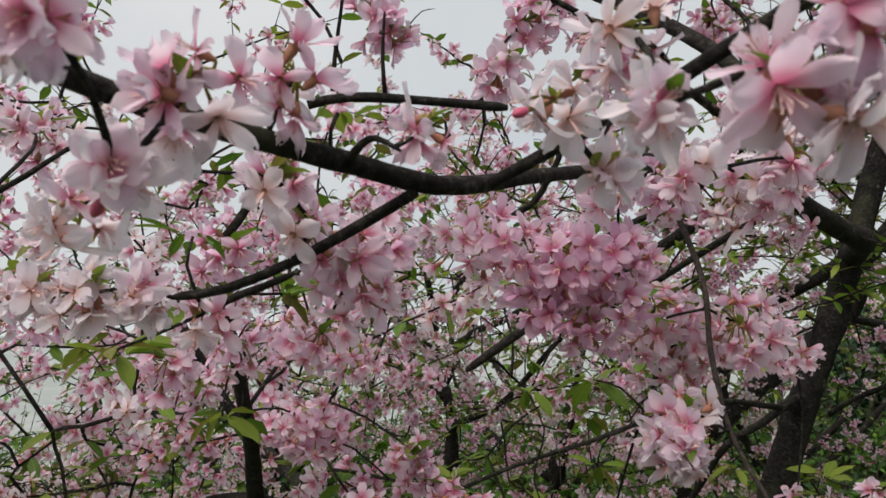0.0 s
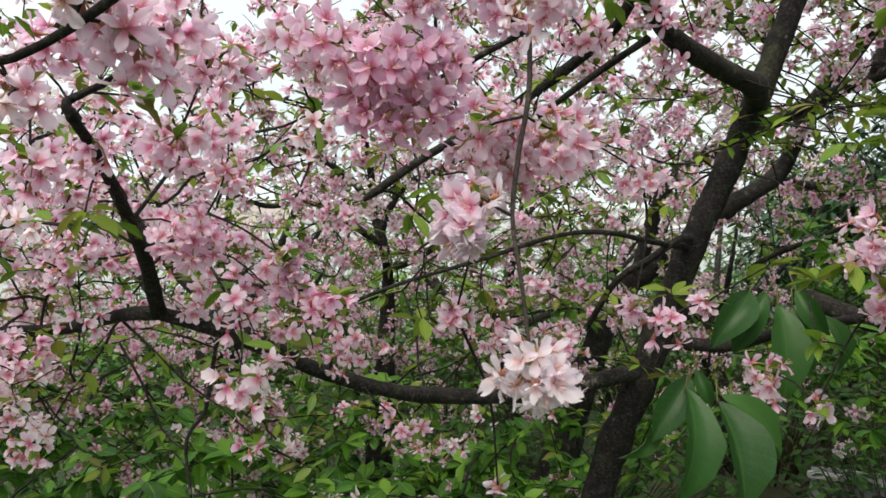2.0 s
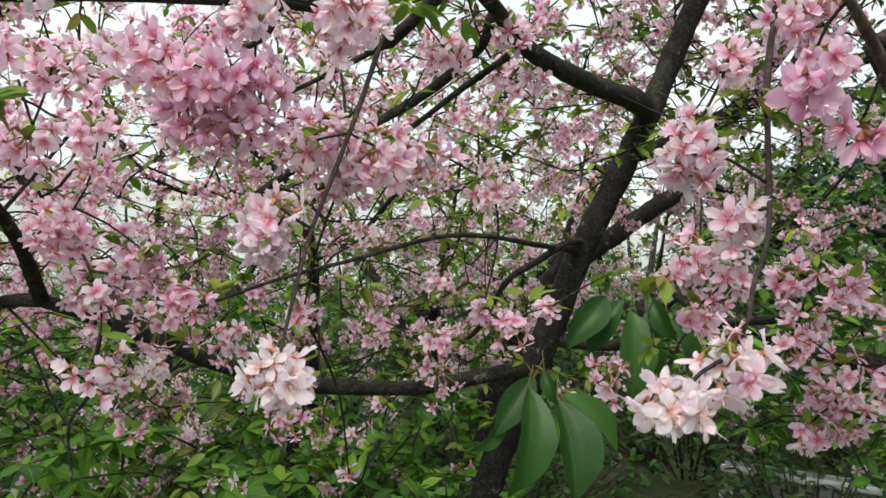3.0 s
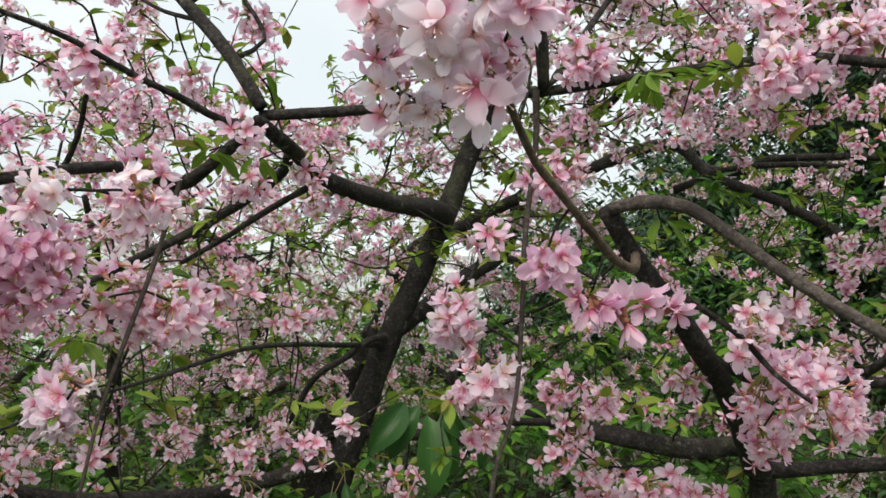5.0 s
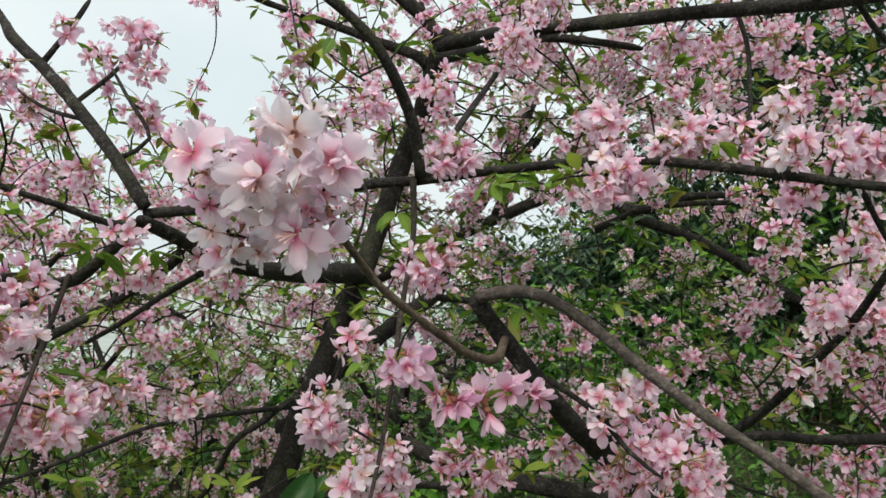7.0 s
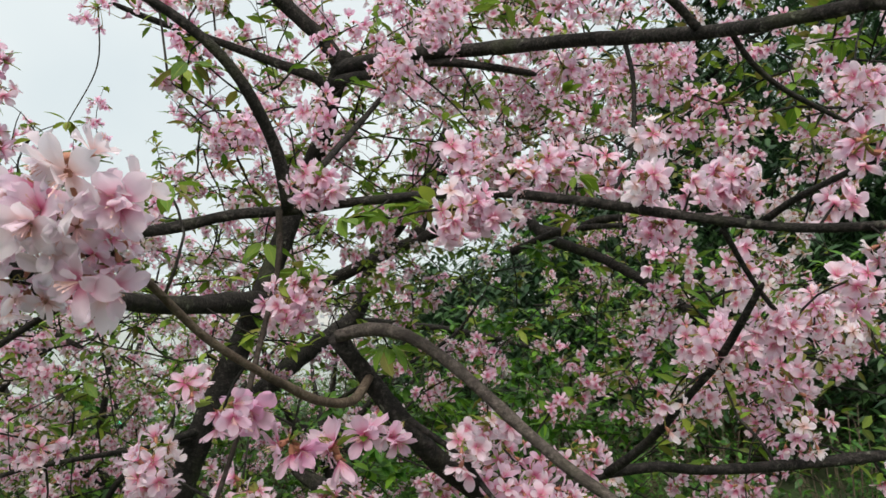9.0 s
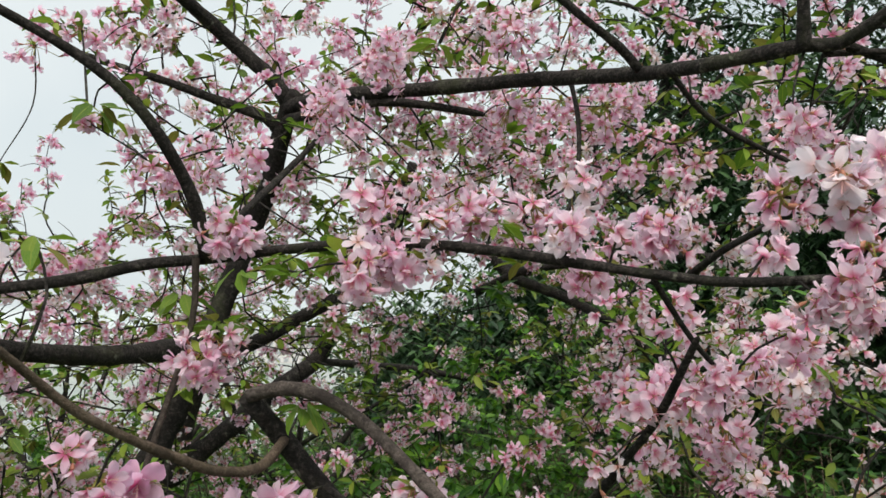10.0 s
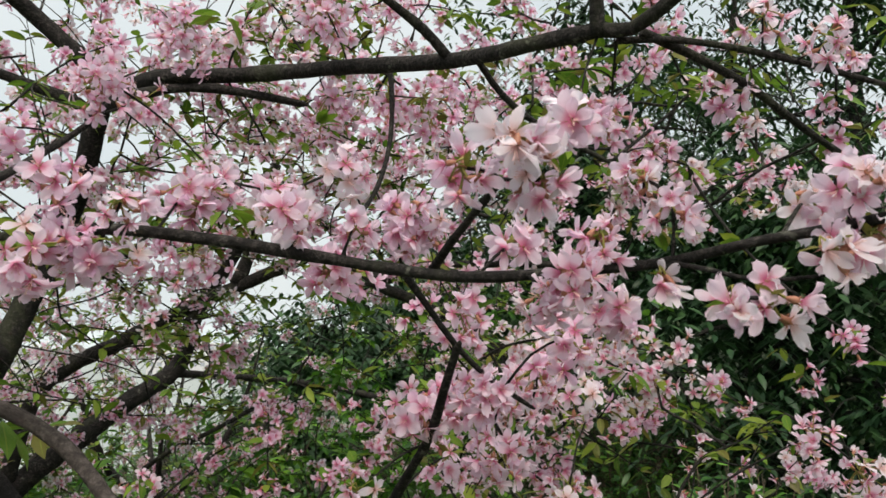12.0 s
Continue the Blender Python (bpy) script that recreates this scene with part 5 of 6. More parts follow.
# ---- trees: twigs with blossoms and leaves farther in: tree, middle, half sizes, turn, twigs, leafiness, bloom ----
CLOUDS = [
    (main_tree, (-0.76, 1.87, 1.40), (0.47, 0.50, 0.38), 0.00, 80, 0.45, 1.0),
    (main_tree, (-0.59, 1.54, 1.97), (0.39, 0.50, 0.19), 0.00, 30, 0.4, 1.0),
    (background_tree, (0.04, 2.25, 1.82), (0.40, 0.60, 0.28), 0.00, 45, 0.5, 1.0),
    (background_tree, (0.29, 2.28, 1.21), (0.64, 0.60, 0.28), 0.00, 45, 0.9, 0.7),
    (main_tree, (1.05, 2.20, 1.96), (0.45, 0.45, 0.30), -0.20, 30, 1.2, 0.7),
    (background_tree, (-0.33, 2.06, 1.02), (0.66, 0.50, 0.12), -0.04, 22, 0.9, 1.0),
    (background_tree, (-0.10, 2.12, 0.69), (1.01, 0.60, 0.15), -0.04, 60, 2.5, 0.2),
    (background_tree, (1.20, 2.78, 1.34), (0.75, 0.75, 0.39), -0.04, 30, 0.9, 1.0),
    (far_tree_a, (0.24, 3.57, 0.90), (0.89, 0.50, 0.44), -0.32, 36, 0.9, 1.0),
    (main_tree, (1.78, 1.66, 2.22), (0.46, 0.50, 0.27), -0.32, 24, 0.8, 1.0),
    (arching_tree, (1.62, 1.36, 1.34), (0.41, 0.35, 0.20), -0.32, 14, 0.8, 1.0),
    (main_tree, (1.50, 1.74, 2.19), (0.55, 0.48, 0.25), -0.47, 42, 0.6, 1.0),
    (leaning_tree, (2.19, 2.42, 1.70), (0.72, 0.70, 0.26), -0.47, 22, 0.9, 0.7),
    (arching_tree, (1.73, 0.98, 1.64), (0.19, 0.30, 0.25), -0.47, 17, 0.55, 1.0),
    (main_tree, (1.88, 0.97, 2.16), (0.28, 0.50, 0.20), -0.47, 26, 0.75, 1.0),
    (main_tree, (0.51, 2.22, 2.14), (0.32, 0.40, 0.16), -0.47, 10, 0.8, 0.7),
    (leaning_tree, (0.50, 2.51, 1.41), (0.29, 0.40, 0.27), -0.47, 18, 1.2, 0.6),
    (arching_tree, (1.83, 0.96, 1.64), (0.19, 0.35, 0.17), -0.59, 22, 0.5, 1.0),
    (arching_tree, (2.23, 0.65, 1.53), (0.23, 0.30, 0.07), -0.59, 9, 0.5, 1.0),
    (main_tree, (2.34, 0.78, 2.21), (0.43, 0.45, 0.18), -0.59, 20, 0.7, 1.0),
    (main_tree, (1.37, 1.62, 2.61), (0.42, 0.35, 0.13), -0.59, 18, 0.55, 1.0),
    (main_tree, (1.68, 1.65, 2.22), (0.40, 0.40, 0.15), -0.59, 18, 0.7, 1.0),
    (main_tree, (0.95, 1.75, 2.35), (0.26, 0.35, 0.23), -0.36, 12, 0.55, 1.0),
    (main_tree, (0.09, 1.92, 1.96), (0.28, 0.50, 0.19), -0.36, 14, 0.55, 1.0),
    (main_tree, (-0.53, 1.16, 1.44), (0.21, 0.15, 0.21), 0.00, 26, 0.45, 1.0),
    (main_tree, (-0.18, 1.14, 1.53), (0.08, 0.12, 0.14), 0.00, 9, 0.45, 1.0),
    (far_tree_a, (-1.05, 3.61, 1.24), (0.95, 0.80, 0.61), -0.04, 75, 0.9, 1.0),
    (far_tree_b, (0.68, 3.70, 1.28), (0.95, 0.85, 0.61), -0.04, 75, 0.8, 1.0),
    (far_tree_c, (1.65, 3.93, 1.27), (0.70, 0.90, 0.66), -0.32, 50, 0.8, 0.8),
    (far_tree_a, (-0.12, 3.79, 1.09), (0.69, 0.80, 0.69), -0.32, 50, 0.9, 0.8),
    (main_tree, (0.70, 2.05, 1.72), (0.31, 0.48, 0.19), -0.33, 24, 0.6, 1.0),
    (leaning_tree, (2.33, 2.14, 1.76), (0.49, 0.65, 0.19), -0.48, 24, 2.0, 0.3),
    (background_tree, (-0.10, 2.07, 0.73), (0.99, 0.45, 0.17), -0.04, 50, 3.0, 0.12),
    (arching_tree, (1.45, 1.74, 1.21), (0.33, 0.45, 0.20), -0.32, 24, 2.0, 0.4),
    (far_tree_b, (0.69, 4.20, 1.60), (0.81, 1.00, 0.49), -0.47, 50, 1.1, 0.55),
    (far_tree_c, (1.55, 4.12, 1.66), (0.88, 0.80, 0.35), -0.59, 34, 1.1, 0.5),
    (far_tree_c, (1.48, 4.22, 1.31), (0.77, 0.80, 0.41), -0.59, 30, 1.3, 0.4),
    (far_tree_c, (2.41, 3.25, 1.20), (0.57, 0.70, 0.22), -0.59, 26, 2.75, 0.1),
    (main_tree, (0.82, 1.72, 2.16), (0.25, 0.40, 0.12), -0.48, 9, 0.45, 1.0),
    (main_tree, (1.04, 1.63, 2.27), (0.46, 0.40, 0.22), -0.52, 26, 0.45, 1.0),
    (far_tree_a, (0.52, 4.90, 0.66), (1.38, 0.60, 0.57), -0.36, 44, 2.5, 0.12),
    (background_tree, (-0.15, 3.13, 0.99), (1.75, 0.60, 0.24), -0.00, 50, 2.5, 0.1),
    (far_tree_b, (0.92, 5.40, 1.09), (1.05, 0.60, 0.48), -0.48, 34, 2.5, 0.1),
    (far_tree_b, (-0.20, 5.00, 0.18), (2.16, 0.50, 0.30), -0.09, 34, 2.25, 0.15),
    (main_tree, (0.74, 2.04, 2.01), (0.34, 0.45, 0.22), -0.18, 14, 0.6, 1.0),
    (background_tree, (-0.94, 2.25, 0.79), (0.29, 0.40, 0.16), -0.04, 18, 2.75, 0.15),
    (leaning_tree, (2.95, 3.30, 1.50), (0.55, 0.50, 0.32), -0.50, 20, 1.6, 0.4),
    (far_tree_c, (3.30, 4.00, 1.50), (0.70, 0.50, 0.35), -0.50, 18, 1.8, 0.3),
    (leaning_tree, (2.60, 2.60, 1.85), (0.45, 0.40, 0.25), -0.50, 22, 1.2, 0.7),
    (far_tree_a, (-0.20, 4.20, 0.70), (1.30, 0.50, 0.40), -0.10, 40, 2.0, 0.3),
    (far_tree_b, (0.90, 4.60, 0.95), (0.90, 0.50, 0.45), -0.30, 36, 1.8, 0.4),
    (main_tree, (0.00, 1.80, 1.75), (0.38, 0.40, 0.30), -0.10, 30, 0.6, 1.0),
    (background_tree, (-0.45, 2.60, 1.35), (0.65, 0.40, 0.32), 0.0, 44, 0.7, 1.0),
    (background_tree, (-0.85, 2.20, 1.05), (0.40, 0.40, 0.22), 0.0, 26, 1.2, 0.8),
    (leaning_tree, (1.30, 2.40, 2.02), (0.40, 0.40, 0.22), -0.35, 30, 0.9, 0.9),
    (main_tree, (1.15, 1.75, 2.50), (0.45, 0.35, 0.22), -0.50, 30, 0.7, 1.0),
    (main_tree, (1.75, 1.50, 2.45), (0.45, 0.35, 0.18), -0.60, 26, 0.8, 1.0),
    (background_tree, (-0.35, 1.75, 0.86), (0.75, 0.35, 0.16), 0.0, 34, 2.6, 0.25),
    (far_tree_c, (1.95, 2.95, 0.95), (0.50, 0.45, 0.25), -0.50, 26, 2.6, 0.25),
    (leaning_tree, (2.45, 2.75, 1.15), (0.50, 0.40, 0.28), -0.55, 26, 2.4, 0.3),
]


HEAPS = {}
for tree in TREES:
    HEAPS[tree.name] = (tree, Heap(), Heap(), Heap())


def make_twig(tree, start, q, rng, leafy, bloom):
    """A twig that leaves the wood at q and carries blossoms and leaves from start on. Returns its nodes."""
    _, wood, bloomheap, leafheap = HEAPS[tree.name]
    dist = np.linalg.norm(start - q)
    out = (start - q) / (dist + 1e-6)
    a = rng.uniform(0, 6.28)
    d = out * 0.9 + np.array((math.cos(a), math.sin(a) * 0.8, rng.uniform(-0.5, 0.75)))
    d /= np.linalg.norm(d)
    length = rng.uniform(0.18, 0.46)
    path, p, n = [], np.array(start), 6
    for i in range(n):
        path.append((*p, 0.0026 * (1 - 0.7 * i / (n - 1))))
        d = d + np.array((rng.uniform(-0.2, 0.2), rng.uniform(-0.2, 0.2), rng.uniform(-0.16, 0.2)))
        d /= np.linalg.norm(d)
        p = p + d * length / n
    m = (q + start) / 2 + np.array((rng.uniform(-1, 1), rng.uniform(-1, 1), rng.uniform(-0.5, 1))) * 0.10 * dist
    line = smooth_path([(*q, min(0.0042, 0.0024 + 0.003 * dist)), (*m, 0.0026 + 0.0006 * dist), *path], 0.05)
    put_tube(wood, line, 0, 5)
    for k in range(2):                           # bare side shoots
        s = line[rng.randrange(len(line) // 2, len(line)), :3]
        a = rng.uniform(0, 6.28)
        e = s + np.array((math.cos(a), math.sin(a), rng.uniform(-0.4, 1.0))) * rng.uniform(0.03, 0.10)
        put_tube(wood, smooth_path([(*s, 0.0016), (*((s + e) / 2 + np.array((0, 0, 0.012))), 0.0013), (*e, 0.0008)], 0.06), 0, 3)
    pink = rng.uniform(0.0, 0.52)
    for i in range(n):
        q = np.array(path[i][:3])
        old_wood = 0.45 < q[0] < 1.0 and 1.1 < q[1] < 1.66 and q[2] < 2.1     # the old trunk carries none
        if rng.random() < 0.42 * bloom and not old_wood:
            for k in range(rng.randint(6, 11)):
                f = np.array((rng.gauss(0, 1), rng.gauss(0, 1) - 0.3, rng.gauss(0, 0.8) - 0.35))
                f /= np.linalg.norm(f)
                radius = rng.uniform(0.0150, 0.0205)
                put_blossom(bloomheap, q + f * rng.uniform(0.014, 0.040), f + np.array([rng.uniform(-0.4, 0.4) for _ in range(3)]), radius, min(1, max(0, pink + rng.uniform(-0.2, 0.2))), rng)
        grown = leafy > 1.4
        k = leafy * (2.6 if grown else 4.6)
        while k > 0:
            if rng.random() < k:
                a = rng.uniform(0, 6.28)
                put_leaf(leafheap, q, (math.cos(a), math.sin(a), rng.uniform(-0.9, 0.8)), rng.uniform(0.036, 0.066) if grown else rng.uniform(0.024, 0.052), rng.uniform(0.8, 1.25) if grown else rng.uniform(0.65, 1.05), 1 if grown else 0, rng.random(), rng)
            k -= 1
    return line[1:, :3]


# a gap in the crown, open to the sky: its near end and its direction
GAP_AT, GAP_WAY = np.array((0.40, -0.20, 1.77)), np.array((0.0598, 0.9661, 0.2511))
rng = random.Random(23)
starts = []
for tree, mid, half, turn, count, leafy, bloom in CLOUDS:
    for _ in range(count):
        u, v, w = (rng.uniform(-1, 1) for _ in range(3))
        x, y = u * half[0], v * half[1]
        p = np.array((mid[0] + x * math.cos(turn) - y * math.sin(turn), mid[1] + x * math.sin(turn) + y * math.cos(turn), mid[2] + w * half[2]))
        away = p - GAP_AT
        if np.linalg.norm(away - GAP_WAY * (away @ GAP_WAY)) < 0.10 * (away @ GAP_WAY):
            continue
        starts.append((nearest_wood(p, tree)[2], len(starts), p, tree, leafy, bloom))
for _, _, p, tree, leafy, bloom in sorted(starts, key=lambda s: s[:2]):
    pool = GROWN[tree.name]
    d = np.linalg.norm(pool - p, axis=1) + np.array([0.02 * ((k * 7919) % 13) / 13 for k in range(len(pool))])
    nodes = make_twig(tree, p, pool[int(np.argmin(d))], rng, leafy, bloom)
    GROWN[tree.name] = np.vstack([pool, nodes])

for tree, wood, bloomheap, leafheap in HEAPS.values():
    wood.build("brushwood", [BARK], tree, "thin dark twigs")
    bloomheap.build("far_blossoms", [PETAL, CALYX], tree, "small pale pink blossoms")
    leafheap.build("young_leaves", [LEAF, LEAF_MID], tree, "young yellow-green leaves")

# ---- the bunch of large leaves: stalk end, tip, width ----
BIG_LEAVES = [
    (0.625, 1.107, 1.408, 0.561, 1.082, 1.324, 0.45),
    (0.651, 1.106, 1.405, 0.607, 1.110, 1.312, 0.40),
    (0.662, 1.094, 1.390, 0.666, 1.062, 1.253, 0.42),
    (0.690, 1.103, 1.386, 0.721, 1.102, 1.283, 0.40),
    (0.693, 1.105, 1.413, 0.736, 1.078, 1.349, 0.40),
    (0.729, 1.111, 1.378, 0.768, 1.111, 1.291, 0.35),
    (0.489, 0.963, 1.310, 0.436, 0.938, 1.230, 0.42),
    (0.477, 0.943, 1.301, 0.452, 0.901, 1.161, 0.42),
    (0.518, 0.940, 1.285, 0.543, 0.897, 1.159, 0.48),
    (0.531, 0.960, 1.288, 0.613, 0.959, 1.206, 0.40),
    (0.509, 0.993, 1.313, 0.527, 0.978, 1.267, 0.40),
    (0.449, 0.970, 1.255, 0.400, 0.957, 1.203, 0.42),
]


def make_big_leaves():
    rng = random.Random(5)
    rows = [(0.0, 0.02), (0.06, 0.14), (0.16, 0.27), (0.28, 0.36), (0.42, 0.41), (0.56, 0.40), (0.70, 0.33), (0.82, 0.22), (0.92, 0.10), (1.0, 0.0)]
    for x0, y0, z0, x1, y1, z1, width in BIG_LEAVES:
        a, b = np.array((x0, y0, z0)), np.array((x1, y1, z1))
        size = np.linalg.norm(b - a)
        x = Vector((b - a) / size)
        z = Vector((rng.uniform(-1.1, 1.1), -1.0, 0.55 + rng.uniform(-0.5, 0.5)))
        y = z.cross(x).normalized()
        z = x.cross(y)
        fold, droop, phase, twist = rng.uniform(0.35, 0.62), rng.uniform(0.40, 0.85), rng.uniform(0, 6.28), rng.uniform(-0.5, 0.5)
        v, f, core, along = [], [], [], []
        for i, (u, w) in enumerate(rows):
            for s in (-1.0, -0.5, 0.0, 0.5, 1.0):
                side = s * w * width * 1.2
                lift = fold * abs(s) * w * 0.8 - droop * (u - 0.5) ** 2 + 0.25 * droop + 0.018 * math.sin(phase + 19 * u + 3 * s) * abs(s)
                turn = twist * u
                v.append((u, side * math.cos(turn) - lift * math.sin(turn) * 0.4, lift + side * math.sin(turn)))
                core.append(abs(s))
                along.append(u)
            if i:
                k = 5 * i
                f += [(k - 5 + c, k - 4 + c, k + 1 + c, k + c) for c in range(4)]
        H = Heap()
        H.add(a + (np.array(v) * size) @ np.array([x, y, z]), f, [0] * len(f), core, rng.uniform(0.1, 0.9))
        foot = a + np.array(v[2]) @ np.array([x, y, z]) * size
        put_tube(H, smooth_path([(*(foot - np.array(x) * 0.018 + np.array((0.004, 0.006, 0.010))), 0.0010), (*foot, 0.0010), (*(foot + np.array(x) * 0.004), 0.0007)], 0.01), 1, 4)
        along += [0.0] * (H.n - len(along))
        me = mesh_of("leaf", np.vstack(H.v).tolist(), H.f, [LEAF_BIG, STALK], H.s, {"core": np.concatenate(H.core), "tint": np.concatenate(H.tint), "along": np.array(along)})
        tagged(child(new("leaf", me), main_tree), "large drooping green leaf")


make_big_leaves()


# ---- leafy shoots among the blossoms: where each one opens ----
SHOOTS = []
SHOOTS += [(-0.239, 0.616, 1.570), (-0.272, 0.865, 1.489), (-0.210, 0.865, 1.493), (-0.153, 0.445, 1.673), (-0.164, 0.548, 1.646), (-0.051, 0.403, 1.689), (-0.194, 1.177, 1.393), (0.069, 1.456, 1.611), (0.248, 1.373, 1.440), (0.163, 1.565, 1.526), (0.460, 1.279, 1.376), (-0.147, 0.752, 1.618), (-0.207, 0.788, 1.504), (-0.032, 1.072, 1.392), (0.009, 1.169, 1.373), (-0.170, 1.277, 1.370), (0.350, 1.371, 1.537), (0.497, 1.382, 1.719), (0.621, 1.376, 1.715), (0.469, 1.471, 1.586), (0.143, 1.161, 1.344), (-0.022, 1.163, 1.292), (0.680, 0.963, 1.616), (0.647, 0.942, 1.365)]
SHOOTS += [(0.362, 1.264, 1.472), (-0.410, 1.356, 1.027), (-0.057, 1.337, 0.973), (0.800, 1.165, 1.676), (0.283, 0.850, 1.773), (0.678, 0.518, 1.852), (0.721, 0.482, 1.852), (0.405, 0.387, 1.839), (0.222, 1.130, 1.963), (0.359, 1.086, 1.929), (0.581, 0.595, 1.667), (0.877, 0.817, 1.467), (0.489, 1.052, 1.407), (0.282, 1.012, 1.602), (0.154, 0.844, 1.539), (0.599, 0.803, 1.477), (0.562, 0.921, 1.460), (1.724, 1.479, 1.782), (1.234, 0.902, 1.918), (0.774, 0.516, 1.870), (0.743, 0.611, 1.872), (0.576, 0.957, 2.097), (0.510, 0.470, 1.866), (0.773, 0.619, 1.718)]
SHOOTS += [(0.703, 0.748, 1.805), (0.917, 0.464, 1.907), (0.421, 1.483, 2.106), (0.628, 1.269, 2.079), (1.167, 1.101, 2.199), (0.825, 1.161, 2.197), (1.302, 0.478, 2.119), (1.341, 0.458, 2.127), (1.779, 1.609, 1.807), (1.936, 1.885, 1.587), (1.712, 1.874, 1.733), (1.001, 0.969, 2.077), (0.671, 0.818, 1.841), (0.779, 0.508, 1.873), (0.916, 0.459, 1.907), (1.005, 0.768, 2.214), (1.364, 0.755, 2.312), (1.139, 0.179, 1.881), (1.195, 0.894, 2.133), (0.843, 1.010, 2.131), (1.628, 1.371, 1.855), (1.929, 1.682, 1.659), (1.157, 1.469, 1.688), (1.975, 0.800, 1.669)]
SHOOTS += [(0.760, 1.017, 1.808), (0.767, 0.677, 1.886), (0.790, 0.556, 1.874), (1.335, 1.453, 2.563), (0.823, 0.771, 1.698), (2.300, 1.600, 2.520), (0.554, 0.733, 2.045), (0.847, 0.784, 1.910), (0.295, 0.964, 1.793), (0.671, 0.998, 1.438), (0.218, 1.142, 1.945), (0.349, 0.925, 1.776), (0.285, 0.869, 1.612), (0.300, 1.020, 1.690), (0.120, 1.120, 1.500), (-0.230, 1.400, 1.220), (0.240, 1.250, 1.380)]
SHOOTS += [(2.077, 0.734, 1.649), (1.659, 0.573, 2.195), (1.629, 0.656, 1.755), (1.657, 1.594, 1.859)]
SHOOTS += [(1.878, 0.742, 1.677), (1.991, 0.670, 1.651), (1.942, 0.647, 1.616), (1.983, 0.793, 1.675), (2.016, 0.917, 2.348), (2.012, 0.826, 2.159), (1.964, 0.590, 2.338), (1.902, 0.528, 2.211), (2.044, 0.803, 2.168), (2.051, 0.893, 2.357), (2.056, 1.004, 2.404), (2.122, 0.621, 2.222)]


def make_shoot(x, y, z, rng):
    at = np.array((x, y, z))
    start, tree, dist = nearest_wood(at)
    H = Heap()
    bend = (start + at) / 2 + np.array((rng.uniform(-1, 1), rng.uniform(-1, 1), rng.uniform(-0.2, 0.8))) * 0.14 * dist
    thick = 0.0013 + 0.0022 * min(dist, 0.5)
    spur = smooth_path([(*start, thick), (*bend, thick * 0.8), (*at, 0.0011)], 0.02)
    put_tube(H, spur, 2, 5)
    grow_wood(spur, tree)
    tint = rng.uniform(0.25, 0.9)
    for k in range(rng.randint(5, 8)):
        a = rng.uniform(0, 6.28)
        p = at + np.array((math.cos(a), math.sin(a), rng.uniform(-0.5, 0.5))) * 0.008
        put_leaf(H, p, (math.cos(a), math.sin(a), rng.uniform(-0.9, 0.7)), rng.uniform(0.026, 0.048) * (0.5 if y < 0.45 else 0.75 if y < 0.6 else 1.0), rng.uniform(0.65, 0.95), 0, min(1, max(0, tint + rng.uniform(-0.2, 0.2))), rng, True)
    me = mesh_of("leafy_shoot", np.vstack(H.v).tolist(), H.f, [LEAF, STEM, BARK], H.s, {"core": np.concatenate(H.core), "tint": np.concatenate(H.tint)})
    tagged(child(new("leafy_shoot", me), tree), "fresh yellow-green leaves")


rng = random.Random(31)
for row in sorted(SHOOTS, key=lambda b: nearest_wood(b)[2]):
    make_shoot(*row, rng)


# ---- dark evergreen trees, shrubs ----
def make_evergreen(x, y, tall, wide, seed, label):
    rng = random.Random(seed)
    z0 = height(x, y)
    ob = group_of("evergreen_tree", (x, y, z0), label, "tree", "evergreen trees")
    trunk = [(x, y, z0 - 0.1, 0.13), (x + 0.1, y, z0 + tall * 0.3, 0.10), (x + rng.uniform(-0.2, 0.2), y + 0.1, z0 + tall * 0.6, 0.07), (x, y, z0 + tall * 0.93, 0.02)]
    v, f = tube(smooth_path(trunk, 0.1), 10, 0.1, seed)
    child(new("trunk", mesh_of("trunk", v, f, [BARK])), ob)
    H = Heap()
    for k in range(30):
        a, h = rng.uniform(0, 6.28), rng.uniform(0.10, 0.95)
        reach = wide * (0.55 + 0.5 * math.sin(math.pi * min(1, h + 0.15))) * rng.uniform(0.6, 1.1)
        p0 = np.array((x, y, z0 + tall * h * 0.9))
        p1 = p0 + np.array((math.cos(a), math.sin(a), rng.uniform(-0.1, 0.5))) * reach
        lv, lf = tube(smooth_path([(*p0, 0.035), (*((p0 + p1) / 2 + np.array((0, 0, 0.12))), 0.022), (*p1, 0.006)], 0.15), 6)
        child(new("limb", mesh_of("limb", lv, lf, [BARK])), ob)
        for j in range(46):
            s = rng.uniform(0.2, 1.05)
            q = p0 + (p1 - p0) * s + np.array([rng.gauss(0, 0.24) for _ in range(3)])
            b = rng.uniform(0, 6.28)
            d = np.array((math.cos(b), math.sin(b), rng.uniform(-0.7, 0.2)))
            side = np.cross(d, (0, 0, 1))
            tint = rng.random()
            for i in range(9):                   # leaflets along a drooping stalk
                at = q + d * 0.045 * i - np.array((0, 0, 0.004 * i * i))
                put_leaf(H, at, d * 0.5 + side * (1 if i % 2 else -1) + np.array((0, 0, -0.35)), rng.uniform(0.08, 0.145), 0.66, 0, tint, rng)
    H.build("crown", [LEAF_DARK], ob, "dense dark green feathery leaves")
    return ob


